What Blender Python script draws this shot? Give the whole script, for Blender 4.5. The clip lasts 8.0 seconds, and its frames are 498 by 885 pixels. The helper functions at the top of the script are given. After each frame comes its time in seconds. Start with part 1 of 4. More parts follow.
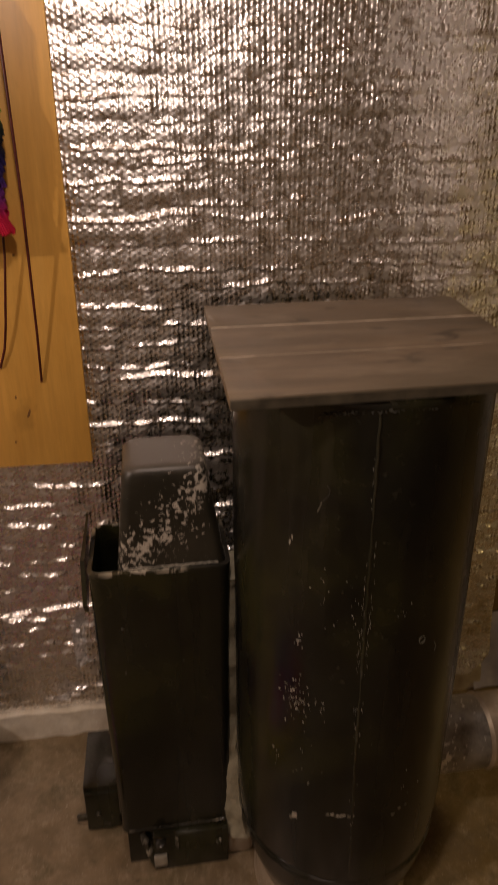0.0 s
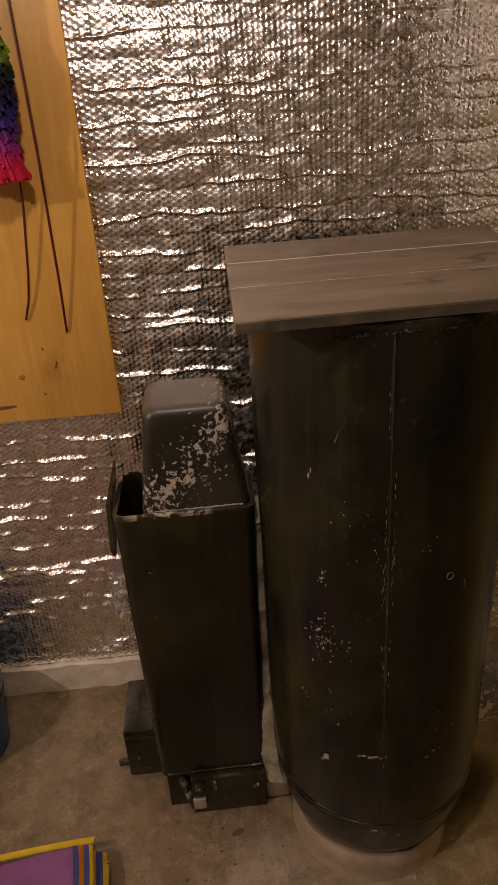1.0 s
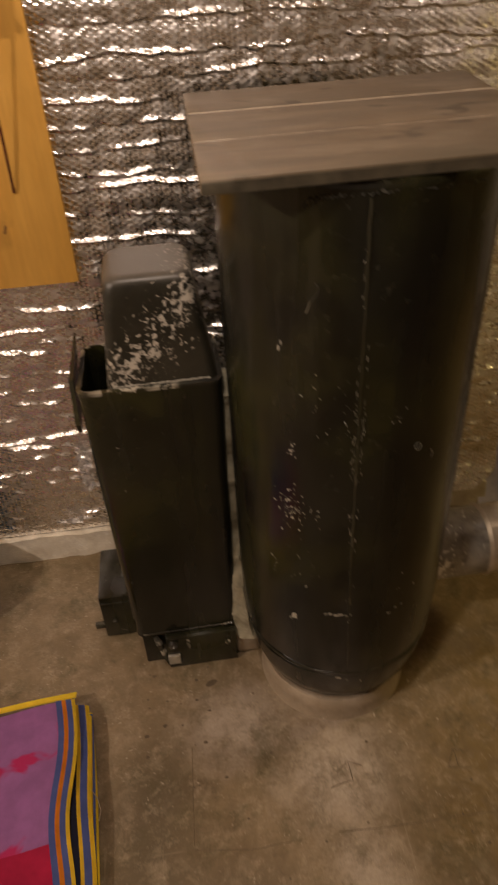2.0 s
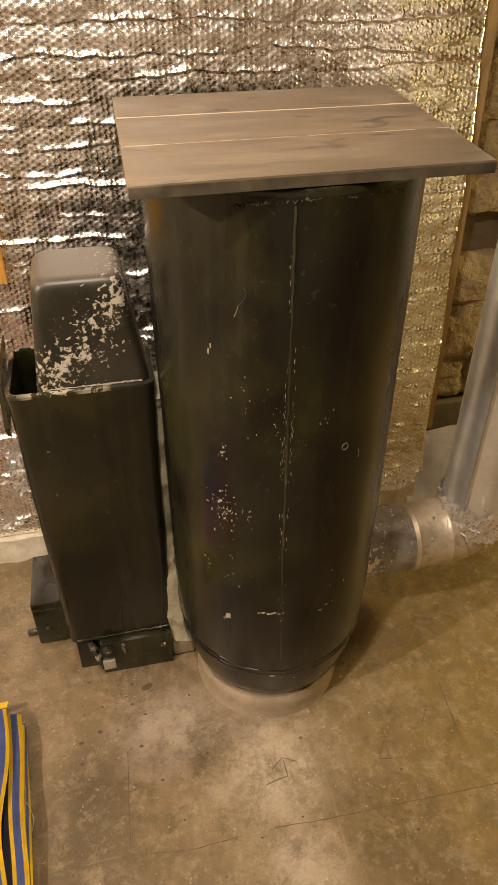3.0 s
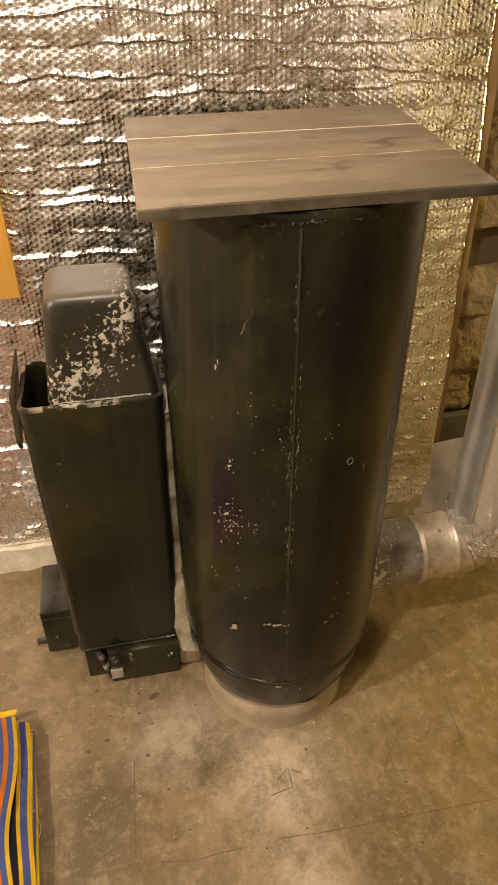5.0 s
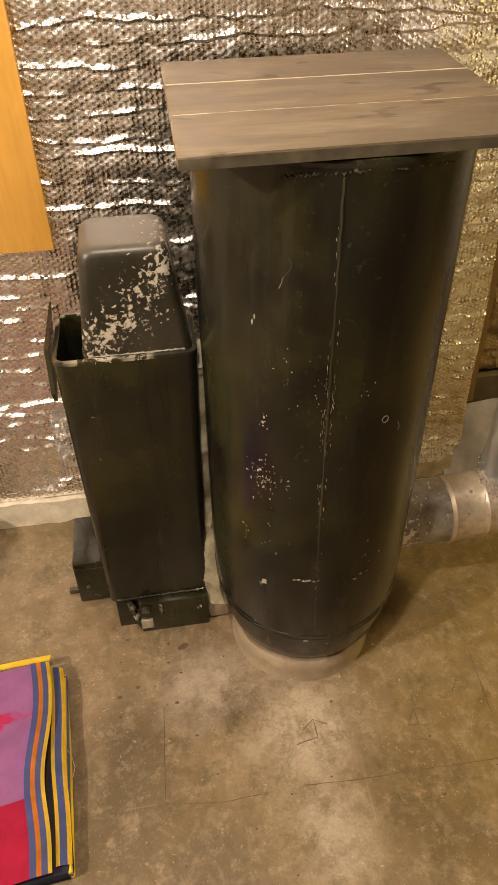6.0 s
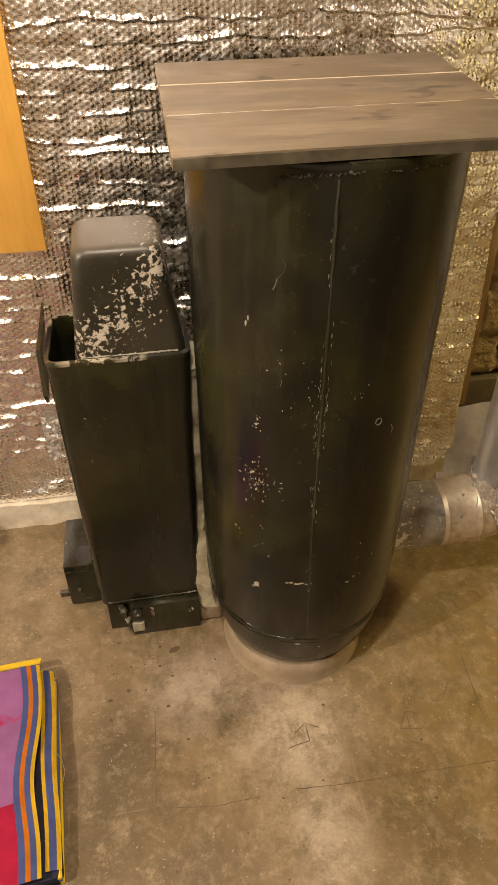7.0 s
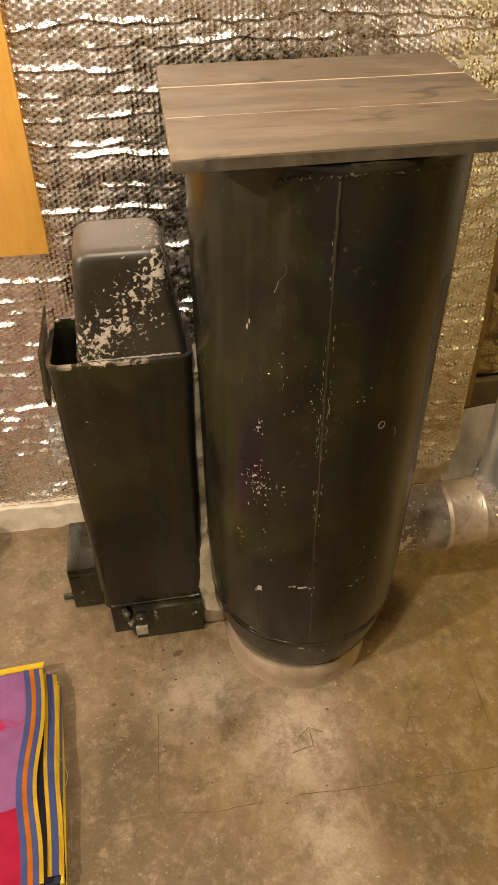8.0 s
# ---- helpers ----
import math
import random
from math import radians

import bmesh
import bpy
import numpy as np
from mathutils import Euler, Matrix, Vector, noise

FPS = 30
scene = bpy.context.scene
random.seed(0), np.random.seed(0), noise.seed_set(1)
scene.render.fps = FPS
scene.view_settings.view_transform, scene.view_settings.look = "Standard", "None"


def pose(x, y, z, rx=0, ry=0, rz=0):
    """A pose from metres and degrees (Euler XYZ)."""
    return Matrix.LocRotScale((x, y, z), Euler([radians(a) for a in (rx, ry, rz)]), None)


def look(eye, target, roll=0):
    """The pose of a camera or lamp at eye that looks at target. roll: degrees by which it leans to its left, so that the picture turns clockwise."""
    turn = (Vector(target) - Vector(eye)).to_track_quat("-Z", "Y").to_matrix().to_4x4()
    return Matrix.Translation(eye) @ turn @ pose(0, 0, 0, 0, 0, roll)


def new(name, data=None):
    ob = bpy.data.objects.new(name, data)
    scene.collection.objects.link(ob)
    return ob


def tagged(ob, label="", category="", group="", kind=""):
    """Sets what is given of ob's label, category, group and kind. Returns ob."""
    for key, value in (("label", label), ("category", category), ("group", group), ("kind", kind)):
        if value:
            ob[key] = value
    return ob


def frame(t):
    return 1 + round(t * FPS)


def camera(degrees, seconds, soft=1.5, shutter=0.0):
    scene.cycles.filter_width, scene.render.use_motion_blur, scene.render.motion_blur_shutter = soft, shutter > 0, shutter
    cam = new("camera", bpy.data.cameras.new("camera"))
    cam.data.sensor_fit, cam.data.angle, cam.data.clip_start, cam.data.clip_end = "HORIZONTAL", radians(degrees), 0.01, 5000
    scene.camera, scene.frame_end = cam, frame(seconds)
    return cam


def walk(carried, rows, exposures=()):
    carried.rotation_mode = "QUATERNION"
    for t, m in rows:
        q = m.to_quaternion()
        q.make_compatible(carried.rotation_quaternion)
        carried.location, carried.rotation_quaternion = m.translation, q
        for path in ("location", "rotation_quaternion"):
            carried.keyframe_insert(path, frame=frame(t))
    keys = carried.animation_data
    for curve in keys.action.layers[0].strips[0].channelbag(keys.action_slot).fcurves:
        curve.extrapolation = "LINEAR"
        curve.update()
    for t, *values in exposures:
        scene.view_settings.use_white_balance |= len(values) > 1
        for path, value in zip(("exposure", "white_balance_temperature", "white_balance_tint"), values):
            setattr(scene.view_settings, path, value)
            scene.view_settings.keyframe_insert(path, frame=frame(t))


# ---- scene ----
cam = camera(39.9, 8.0, shutter=0.5)
PATH = [
    (0, (-0.15, -0.081, 1.448), (0.112, 1.731, 0.643), -0.3),
    (0.5, (-0.092, -0.091, 1.42), (0.04, 1.674, 0.488), -2.3),
    (1, (-0.096, -0.091, 1.383), (0.002, 1.708, 0.514), -3.9),
    (1.5, (-0.103, -0.096, 1.389), (-0.009, 1.706, 0.526), -3.5),
    (1.7, (-0.102, -0.085, 1.392), (0.006, 1.696, 0.488), -3.5),
    (1.9, (-0.103, -0.046, 1.41), (0.027, 1.543, 0.202), -3.0),
    (2, (-0.103, -0.066, 1.377), (0.063, 1.526, 0.178), -3.3),
    (2.2, (-0.076, -0.082, 1.37), (0.145, 1.505, 0.172), -3.3),
    (3.3, (-0.099, -0.084, 1.385), (0.26, 1.483, 0.196), 0.5),
    (3.5, (-0.096, -0.089, 1.382), (0.256, 1.489, 0.206), 0.4),
    (4, (-0.098, -0.095, 1.386), (0.254, 1.5, 0.232), 0.4),
    (5.3, (-0.089, -0.087, 1.402), (0.191, 1.49, 0.205), -0.9),
    (5.5, (-0.096, -0.079, 1.397), (0.147, 1.483, 0.171), -0.9),
    (6, (-0.105, -0.089, 1.396), (0.128, 1.439, 0.127), -0.9),
    (6.5, (-0.107, -0.095, 1.395), (0.136, 1.433, 0.127), -0.6),
    (7, (-0.107, -0.087, 1.392), (0.151, 1.443, 0.13), -0.1),
    (7.5, (-0.101, -0.084, 1.392), (0.162, 1.446, 0.131), -0.2),
    (8, (-0.099, -0.081, 1.391), (0.141, 1.454, 0.132), -0.6),
]
walk(cam, [(t, look(eye, target, roll)) for t, eye, target, roll in PATH],
     exposures=[(0, -1.78, 6480, 25), (0.6, -1.74, 6480, 25), (1.1, -1.52, 6480, 24), (1.6, -1.45, 6480, 23), (2.0, -1.15, 6480, 19), (2.3, -0.8, 6490, 15), (3.2, 0.0, 6500, 10), (8, 0.0, 6500, 10)])

# ---- light ----
def lamp(name, place, watts, colour, radius):
    data = bpy.data.lights.new(name, "POINT")
    data.energy, data.color, data.shadow_soft_size = watts, colour, radius
    ob = new(name, data)
    ob.location = place
    return ob


lamp("ceiling_bulb_light", (-0.18, 0.28, 2.05), 64, (1.0, 0.85, 0.67), 0.045)
lamp("side_bulb_light", (-1.75, -0.05, 1.92), 164, (1.0, 0.84, 0.66), 0.035)
lamp("warm_bulb_light", (2.0, 1.22, 1.02), 66, (1.0, 0.74, 0.26), 0.08)

world = bpy.data.worlds.new("World")
world.use_nodes = True
world.node_tree.nodes["Background"].inputs[0].default_value = (1.0, 0.8, 0.6, 1)
world.node_tree.nodes["Background"].inputs[1].default_value = 0.0
scene.world = world


# ---- materials ----
class Nodes:
    """A small writer of node materials."""

    def __init__(self, name):
        self.m = bpy.data.materials.new(name)
        self.m.use_nodes = True
        self.t = self.m.node_tree
        self.b = self.t.nodes["Principled BSDF"]

    def add(self, kind, **fields):
        n = self.t.nodes.new(kind)
        for key, value in fields.items():
            if key == "operation":
                n.operation = value
            elif key == "blend_type":
                n.blend_type = value
            elif key == "data_type":
                n.data_type = value
            elif key == "feature":
                n.feature = value
        return n

    def put(self, socket, value):
        if isinstance(value, bpy.types.NodeSocket):
            self.t.links.new(value, socket)
        else:
            socket.default_value = value

    def coords(self, scale=(1, 1, 1)):
        c = self.add("ShaderNodeTexCoord")
        m = self.add("ShaderNodeMapping")
        self.put(m.inputs["Vector"], c.outputs["Object"])
        m.inputs["Scale"].default_value = scale
        return m.outputs[0]

    def noise(self, scale, detail=4, rough=0.55, stretch=(1, 1, 1), warp=0.0):
        n = self.add("ShaderNodeTexNoise")
        self.put(n.inputs["Vector"], self.coords(stretch))
        n.inputs["Scale"].default_value = scale
        n.inputs["Detail"].default_value = detail
        n.inputs["Roughness"].default_value = rough
        n.inputs["Distortion"].default_value = warp
        return n.outputs[0]

    def ramp(self, value, *stops):
        n = self.add("ShaderNodeValToRGB")
        self.put(n.inputs[0], value)
        while len(n.color_ramp.elements) < len(stops):
            n.color_ramp.elements.new(0.5)
        for e, (at, c) in zip(n.color_ramp.elements, stops):
            e.position = at
            e.color = (*c, 1) if isinstance(c, tuple) else (c, c, c, 1)
        return n.outputs[0]

    def mix(self, factor, a, b, blend="MIX"):
        n = self.add("ShaderNodeMix", data_type="RGBA", blend_type=blend)
        self.put(n.inputs[0], factor)
        for socket, v in ((n.inputs[6], a), (n.inputs[7], b)):
            self.put(socket, (*v, 1) if isinstance(v, tuple) and len(v) == 3 else v)
        return n.outputs[2]

    def math(self, operation, a, b=0.0):
        n = self.add("ShaderNodeMath", operation=operation)
        self.put(n.inputs[0], a)
        self.put(n.inputs[1], b)
        return n.outputs[0]

    def axis(self, k):
        c = self.add("ShaderNodeTexCoord")
        s = self.add("ShaderNodeSeparateXYZ")
        self.put(s.inputs[0], c.outputs["Object"])
        return s.outputs[k]

    def rand(self):
        return self.add("ShaderNodeObjectInfo").outputs["Random"]

    def bump(self, height, strength, distance):
        n = self.add("ShaderNodeBump")
        n.inputs["Strength"].default_value = strength
        n.inputs["Distance"].default_value = distance
        self.put(n.inputs["Height"], height)
        before = self.b.inputs["Normal"]
        if before.is_linked:
            self.t.links.new(before.links[0].from_socket, n.inputs["Normal"])
        self.t.links.new(n.outputs[0], self.b.inputs["Normal"])

    def done(self, colour, rough, metal=0.0, spec=0.5):
        for key, v in (("Base Color", colour), ("Roughness", rough), ("Metallic", metal), ("Specular IOR Level", spec)):
            self.put(self.b.inputs[key], (*v, 1) if isinstance(v, tuple) and len(v) == 3 else v)
        return self.m


def make_concrete(name, light, dark, stain, scale=1.0):
    n = Nodes(name)
    big = n.noise(2.2 * scale, 5, 0.6, warp=0.6)
    mid = n.noise(9 * scale, 6, 0.65)
    fine = n.noise(90 * scale, 4, 0.7)
    speck = n.noise(38 * scale, 3, 0.6)
    c = n.mix(n.ramp(big, (0.38, 0.0), (0.62, 1.0)), dark, light)
    c = n.mix(n.ramp(mid, (0.42, 0.0), (0.66, 0.55)), c, stain)
    c = n.mix(n.ramp(fine, (0.35, 0.0), (0.7, 0.30)), c, tuple(v * 0.55 for v in light))
    c = n.mix(n.ramp(speck, (0.66, 0.0), (0.72, 0.6)), c, tuple(min(1, v * 1.55) for v in light))
    n.bump(fine, 0.25, 0.002)
    n.bump(mid, 0.25, 0.006)
    return n.done(c, n.ramp(mid, (0.3, 0.42), (0.7, 0.66)))


def make_floor(name):
    n = Nodes(name)
    big = n.noise(3.2, 6, 0.65)
    mid = n.noise(14, 8, 0.72)
    fine = n.noise(150, 4, 0.7)
    speck = n.noise(75, 4, 0.65)
    x, y = n.axis(0), n.axis(1)

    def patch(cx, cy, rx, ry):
        """A ragged round mask that fades outwards, for tinting the floor."""
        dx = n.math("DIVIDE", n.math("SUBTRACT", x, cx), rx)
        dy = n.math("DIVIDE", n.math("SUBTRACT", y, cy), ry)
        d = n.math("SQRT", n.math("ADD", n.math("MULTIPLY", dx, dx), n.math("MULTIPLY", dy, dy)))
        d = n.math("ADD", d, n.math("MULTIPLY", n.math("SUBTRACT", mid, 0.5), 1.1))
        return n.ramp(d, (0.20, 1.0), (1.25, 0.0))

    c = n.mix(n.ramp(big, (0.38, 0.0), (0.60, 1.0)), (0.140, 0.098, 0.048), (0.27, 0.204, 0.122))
    # paler floor colour before and beside the plinth
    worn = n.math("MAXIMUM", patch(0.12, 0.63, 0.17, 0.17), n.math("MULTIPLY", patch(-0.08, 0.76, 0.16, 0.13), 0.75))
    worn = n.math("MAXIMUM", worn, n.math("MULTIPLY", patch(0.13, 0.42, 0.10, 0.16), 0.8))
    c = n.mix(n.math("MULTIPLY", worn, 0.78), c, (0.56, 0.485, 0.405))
    c = n.mix(n.math("MULTIPLY", patch(-0.27, 0.58, 0.13, 0.26), 0.85), c, (0.080, 0.064, 0.036))
    c = n.mix(n.math("MULTIPLY", patch(-0.13, 0.40, 0.16, 0.12), 0.75), c, (0.105, 0.078, 0.044))
    # yellow-brown right side, with the warm bulb's light put into the floor colour
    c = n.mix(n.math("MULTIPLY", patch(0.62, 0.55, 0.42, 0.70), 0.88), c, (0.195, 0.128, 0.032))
    # narrow dark band: a passing cast shadow painted into the floor
    c = n.mix(n.math("MULTIPLY", patch(0.225, 0.52, 0.035, 0.26), 0.50), c, (0.130, 0.092, 0.042))
    c = n.mix(n.math("MULTIPLY", patch(0.33, 0.36, 0.12, 0.10), 0.60), c, (0.095, 0.064, 0.022))
    c = n.mix(n.ramp(mid, (0.47, 0.0), (0.66, 0.55)), c, (0.15, 0.108, 0.060))
    c = n.mix(n.ramp(n.noise(17, 8, 0.75, warp=0.5), (0.50, 0.0), (0.72, 0.50)), c, (0.47, 0.385, 0.27))
    c = n.mix(n.ramp(n.noise(26, 8, 0.8), (0.30, 0.62), (0.47, 0.0)), c, (0.105, 0.078, 0.044))
    grit = n.noise(58, 8, 0.85)
    c = n.mix(n.ramp(grit, (0.56, 0.0), (0.74, 0.38)), c, (0.56, 0.47, 0.35))
    c = n.mix(n.ramp(fine, (0.35, 0.0), (0.7, 0.38)), c, (0.15, 0.112, 0.066))
    c = n.mix(n.ramp(speck, (0.67, 0.0), (0.74, 0.55)), c, (0.66, 0.58, 0.45))
    c = n.mix(n.ramp(speck, (0.26, 0.60), (0.33, 0.0)), c, (0.08, 0.058, 0.033))
    c = n.mix(n.ramp(n.noise(8, 10, 0.82, warp=0.3), (0.34, 0.75), (0.49, 0.0)), c, (0.082, 0.066, 0.026))
    c = n.mix(n.ramp(n.noise(21, 10, 0.85), (0.53, 0.0), (0.66, 0.45)), c, (0.50, 0.41, 0.29))
    chips = n.math("MULTIPLY", n.ramp(n.noise(125, 4, 0.65, warp=0.6), (0.63, 0.0), (0.71, 0.55)), n.ramp(n.noise(9, 3, 0.6), (0.44, 0.0), (0.58, 1.0)))
    c = n.mix(chips, c, (0.76, 0.68, 0.55))
    for stretch in ((0.05, 1, 1), (1, 0.05, 1)):
        scratch = n.noise(60, 3, 0.6, stretch=stretch, warp=0.25)
        c = n.mix(n.ramp(scratch, (0.69, 0.0), (0.76, 0.14)), c, (0.56, 0.48, 0.36))
    n.bump(fine, 0.22, 0.002)
    n.bump(mid, 0.22, 0.005)
    return n.done(c, n.ramp(mid, (0.3, 0.36), (0.7, 0.62)))


def make_foil(name, bubbles=True, rough=0.08, satin=0.38):
    n = Nodes(name)
    haze = n.noise(5, 4, 0.6)
    fine = n.noise(190, 4, 0.65)
    wrinkle = n.noise(34, 5, 0.62, stretch=(0.55, 1, 1.3), warp=0.7)
    if bubbles:
        # three crossing waves make a hexagonal field of blisters
        x, z = n.axis(0), n.axis(2)
        k = 2 * math.pi / 0.0102
        total = None
        for a in (0, 60, 120):
            d = n.math("ADD", n.math("MULTIPLY", x, k * math.cos(radians(a))), n.math("MULTIPLY", z, k * math.sin(radians(a))))
            d = n.math("ADD", d, n.math("MULTIPLY", wrinkle, 3.2))
            w = n.math("COSINE", d)
            total = w if total is None else n.math("ADD", total, w)
        total = n.math("MULTIPLY", total, n.ramp(n.noise(85, 2, 0.5), (0.30, 0.45), (0.66, 1.0)))
        n.bump(n.ramp(n.math("ADD", n.math("MULTIPLY", total, 0.2222), 0.3333), (0.05, 0.0), (0.85, 1.0)), 0.55, 0.0018)
    n.bump(wrinkle, *((0.40, 0.004) if bubbles else (0.5, 0.005)))
    n.bump(fine, 0.10, 0.0012)
    c = n.mix(n.ramp(haze, (0.35, 0.0), (0.7, 1.0)), (0.82, 0.79, 0.77), (0.92, 0.90, 0.89))
    facet = n.ramp(n.noise(70, 3, 0.6), (0.36, rough), (0.66, satin))
    return n.done(c, n.math("ADD", n.math("MULTIPLY", haze, 0.08), facet), 1.0 if bubbles else 0.6)


def make_black_paint(name, chips=0.0, base=(0.0056, 0.0056, 0.0038), bare=(0.55, 0.52, 0.45), gate=0.62):
    n = Nodes(name)
    cloud = n.noise(7, 5, 0.6, stretch=(1, 1, 0.5))
    streak = n.noise(30, 4, 0.6, stretch=(1, 1, 0.09))
    fine = n.noise(220, 3, 0.6)
    flake = n.noise(46, 5, 0.62, warp=0.5)
    where = n.noise(9, 2, 0.5)
    dust = n.ramp(cloud, (0.44, 0.0), (0.74, 0.7))
    c = n.mix(dust, base, tuple(v * 3.6 for v in base))
    c = n.mix(n.ramp(n.noise(4.5, 3, 0.5), (0.47, 0.0), (0.66, 0.85)), c, (0.030, 0.029, 0.009))
    c = n.mix(n.ramp(n.noise(13, 3, 0.5, stretch=(1, 1, 0.05)), (0.52, 0.0), (0.66, 0.6)), c, (0.0052, 0.0050, 0.0048))
    c = n.mix(n.ramp(n.noise(70, 5, 0.7), (0.60, 0.0), (0.76, 0.5)), c, (0.060, 0.056, 0.038))
    c = n.mix(n.ramp(streak, (0.58, 0.0), (0.74, 0.18)), c, (0.055, 0.050, 0.038))
    rough = n.math("ADD", n.math("MULTIPLY", cloud, 0.22), n.ramp(n.noise(11, 3, 0.5, stretch=(1, 1, 0.06)), (0.40, 0.04), (0.62, 0.19)))
    n.bump(fine, 0.10, 0.0006)
    n.bump(cloud, 0.10, 0.01)
    if chips:
        m = n.math("MULTIPLY", n.ramp(flake, (gate - 0.015, 0.0), (gate + 0.015, 1.0)), n.ramp(where, (0.50, 0.0), (0.60, 1.0)))
        m = n.math("MULTIPLY", m, chips)
        c = n.mix(m, c, bare)
    return n.done(c, rough, 0.0, 0.44)


def make_chipped_insert(name):
    n = Nodes(name)
    cloud = n.noise(9, 5, 0.6)
    flake = n.noise(105, 6, 0.66, warp=0.4)
    small = n.noise(240, 3, 0.6)
    where = n.noise(14, 2, 0.5)
    x, z = n.axis(0), n.axis(2)
    # wear runs as a diagonal band from the low middle up to one top corner
    d = n.math("SUBTRACT", z, n.math("ADD", n.math("MULTIPLY", x, 1.05), 0.090))
    band = n.ramp(n.math("ABSOLUTE", d), (0.0, 0.19), (0.105, 0.0))
    level = n.math("ADD", n.math("ADD", flake, band), n.math("MULTIPLY", small, 0.20))
    level = n.math("ADD", level, n.math("MULTIPLY", where, 0.2))
    m = n.ramp(level, (0.884, 0.0), (0.900, 1.0))
    c = n.mix(n.ramp(cloud, (0.4, 0.0), (0.7, 1.0)), (0.014, 0.013, 0.008), (0.036, 0.032, 0.022))
    # the flat top is a lighter grey: its reflected sheen put into the colour
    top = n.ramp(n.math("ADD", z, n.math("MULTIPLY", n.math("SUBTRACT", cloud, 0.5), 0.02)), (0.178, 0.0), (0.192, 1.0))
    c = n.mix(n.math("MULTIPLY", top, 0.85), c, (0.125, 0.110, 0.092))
    c = n.mix(m, c, (0.44, 0.40, 0.335))
    n.bump(m, 0.4, 0.0008)
    n.bump(small, 0.08, 0.0008)
    return n.done(c, n.math("ADD", n.math("MULTIPLY", m, 0.12), n.math("ADD", n.math("MULTIPLY", cloud, 0.2), 0.30)))


def make_collar(name):
    n = Nodes(name)
    cloud, mottle, flake = n.noise(16, 6, 0.7), n.noise(48, 5, 0.65), n.noise(80, 4, 0.6, warp=0.4)
    x = n.axis(0)
    c = n.mix(n.ramp(cloud, (0.36, 0.0), (0.66, 1.0)), (0.17, 0.165, 0.15), (0.48, 0.47, 0.44))
    c = n.mix(n.ramp(mottle, (0.44, 0.0), (0.66, 0.85)), c, (0.46, 0.45, 0.40))
    near = n.ramp(x, (-0.01, 0.22), (0.075, 0.0))
    m = n.ramp(n.math("ADD", flake, near), (0.63, 0.0), (0.655, 1.0))
    c = n.mix(m, c, (0.92, 0.92, 0.90))
    n.bump(m, 0.4, 0.001)
    return n.done(c, n.ramp(mottle, (0.3, 0.28), (0.7, 0.5)), 0.35)


def make_tarnished(name):
    n = Nodes(name)
    cloud, mottle, fine = n.noise(13, 6, 0.7), n.noise(42, 5, 0.65), n.noise(160, 3, 0.6)
    c = n.mix(n.ramp(cloud, (0.36, 0.0), (0.66, 1.0)), (0.80, 0.74, 0.63), (0.55, 0.45, 0.31))
    c = n.mix(n.ramp(mottle, (0.52, 0.0), (0.72, 0.42)), c, (0.24, 0.17, 0.09))
    n.bump(mottle, 0.10, 0.003)
    n.bump(cloud, 0.20, 0.012)
    return n.done(c, n.math("ADD", n.math("MULTIPLY", cloud, 0.30), 0.30), 0.55)


def make_galvanised(name, dull=0.0):
    n = Nodes(name)
    v = n.add("ShaderNodeTexVoronoi", feature="F1")
    n.put(v.inputs["Vector"], n.coords())
    v.inputs["Scale"].default_value = 75
    spangle = n.ramp(v.outputs["Color"], (0.0, 0.55), (1.0, 0.95))
    n.bump(n.noise(9, 3, 0.5, stretch=(1, 1, 0.15)), 0.25, 0.012)
    cloud = n.noise(11, 5, 0.6)
    c = n.mix(n.ramp(cloud, (0.45, 0.0), (0.75, 0.6)), n.mix(0.22, (0.90, 0.90, 0.88), spangle), (0.62, 0.58, 0.50))
    n.bump(cloud, 0.08, 0.01)
    return n.done(c, n.math("ADD", n.math("MULTIPLY", cloud, 0.26), 0.16 + dull), 0.80)


def make_wood(name, light, dark, stretch, scale=1.0, rough=0.55, knots=0.0):
    n = Nodes(name)
    grain = n.noise(26 * scale, 6, 0.65, stretch=stretch, warp=0.8)
    fibre = n.noise(120 * scale, 4, 0.7, stretch=stretch)
    cloud = n.noise(4 * scale, 4, 0.6)
    dirt = n.noise(17 * scale, 5, 0.6, stretch=tuple((1 + s) / 2 for s in stretch))
    c = n.mix(n.ramp(grain, (0.34, 0.0), (0.68, 1.0)), dark, light)
    c = n.mix(n.ramp(fibre, (0.40, 0.0), (0.72, 0.32)), c, tuple(v * 0.5 for v in dark))
    c = n.mix(n.ramp(cloud, (0.40, 0.0), (0.70, 0.55)), c, tuple(v * 0.72 for v in dark))
    if knots:
        c = n.mix(n.ramp(dirt, (0.63, 0.0), (0.70, knots)), c, tuple(v * 0.28 for v in dark))
    c = n.mix(n.math("MULTIPLY", n.rand(), 0.22), c, dark)
    n.bump(fibre, 0.18, 0.001)
    n.bump(grain, 0.12, 0.002)
    return n.done(c, n.math("ADD", n.math("MULTIPLY", grain, 0.2), rough - 0.1))


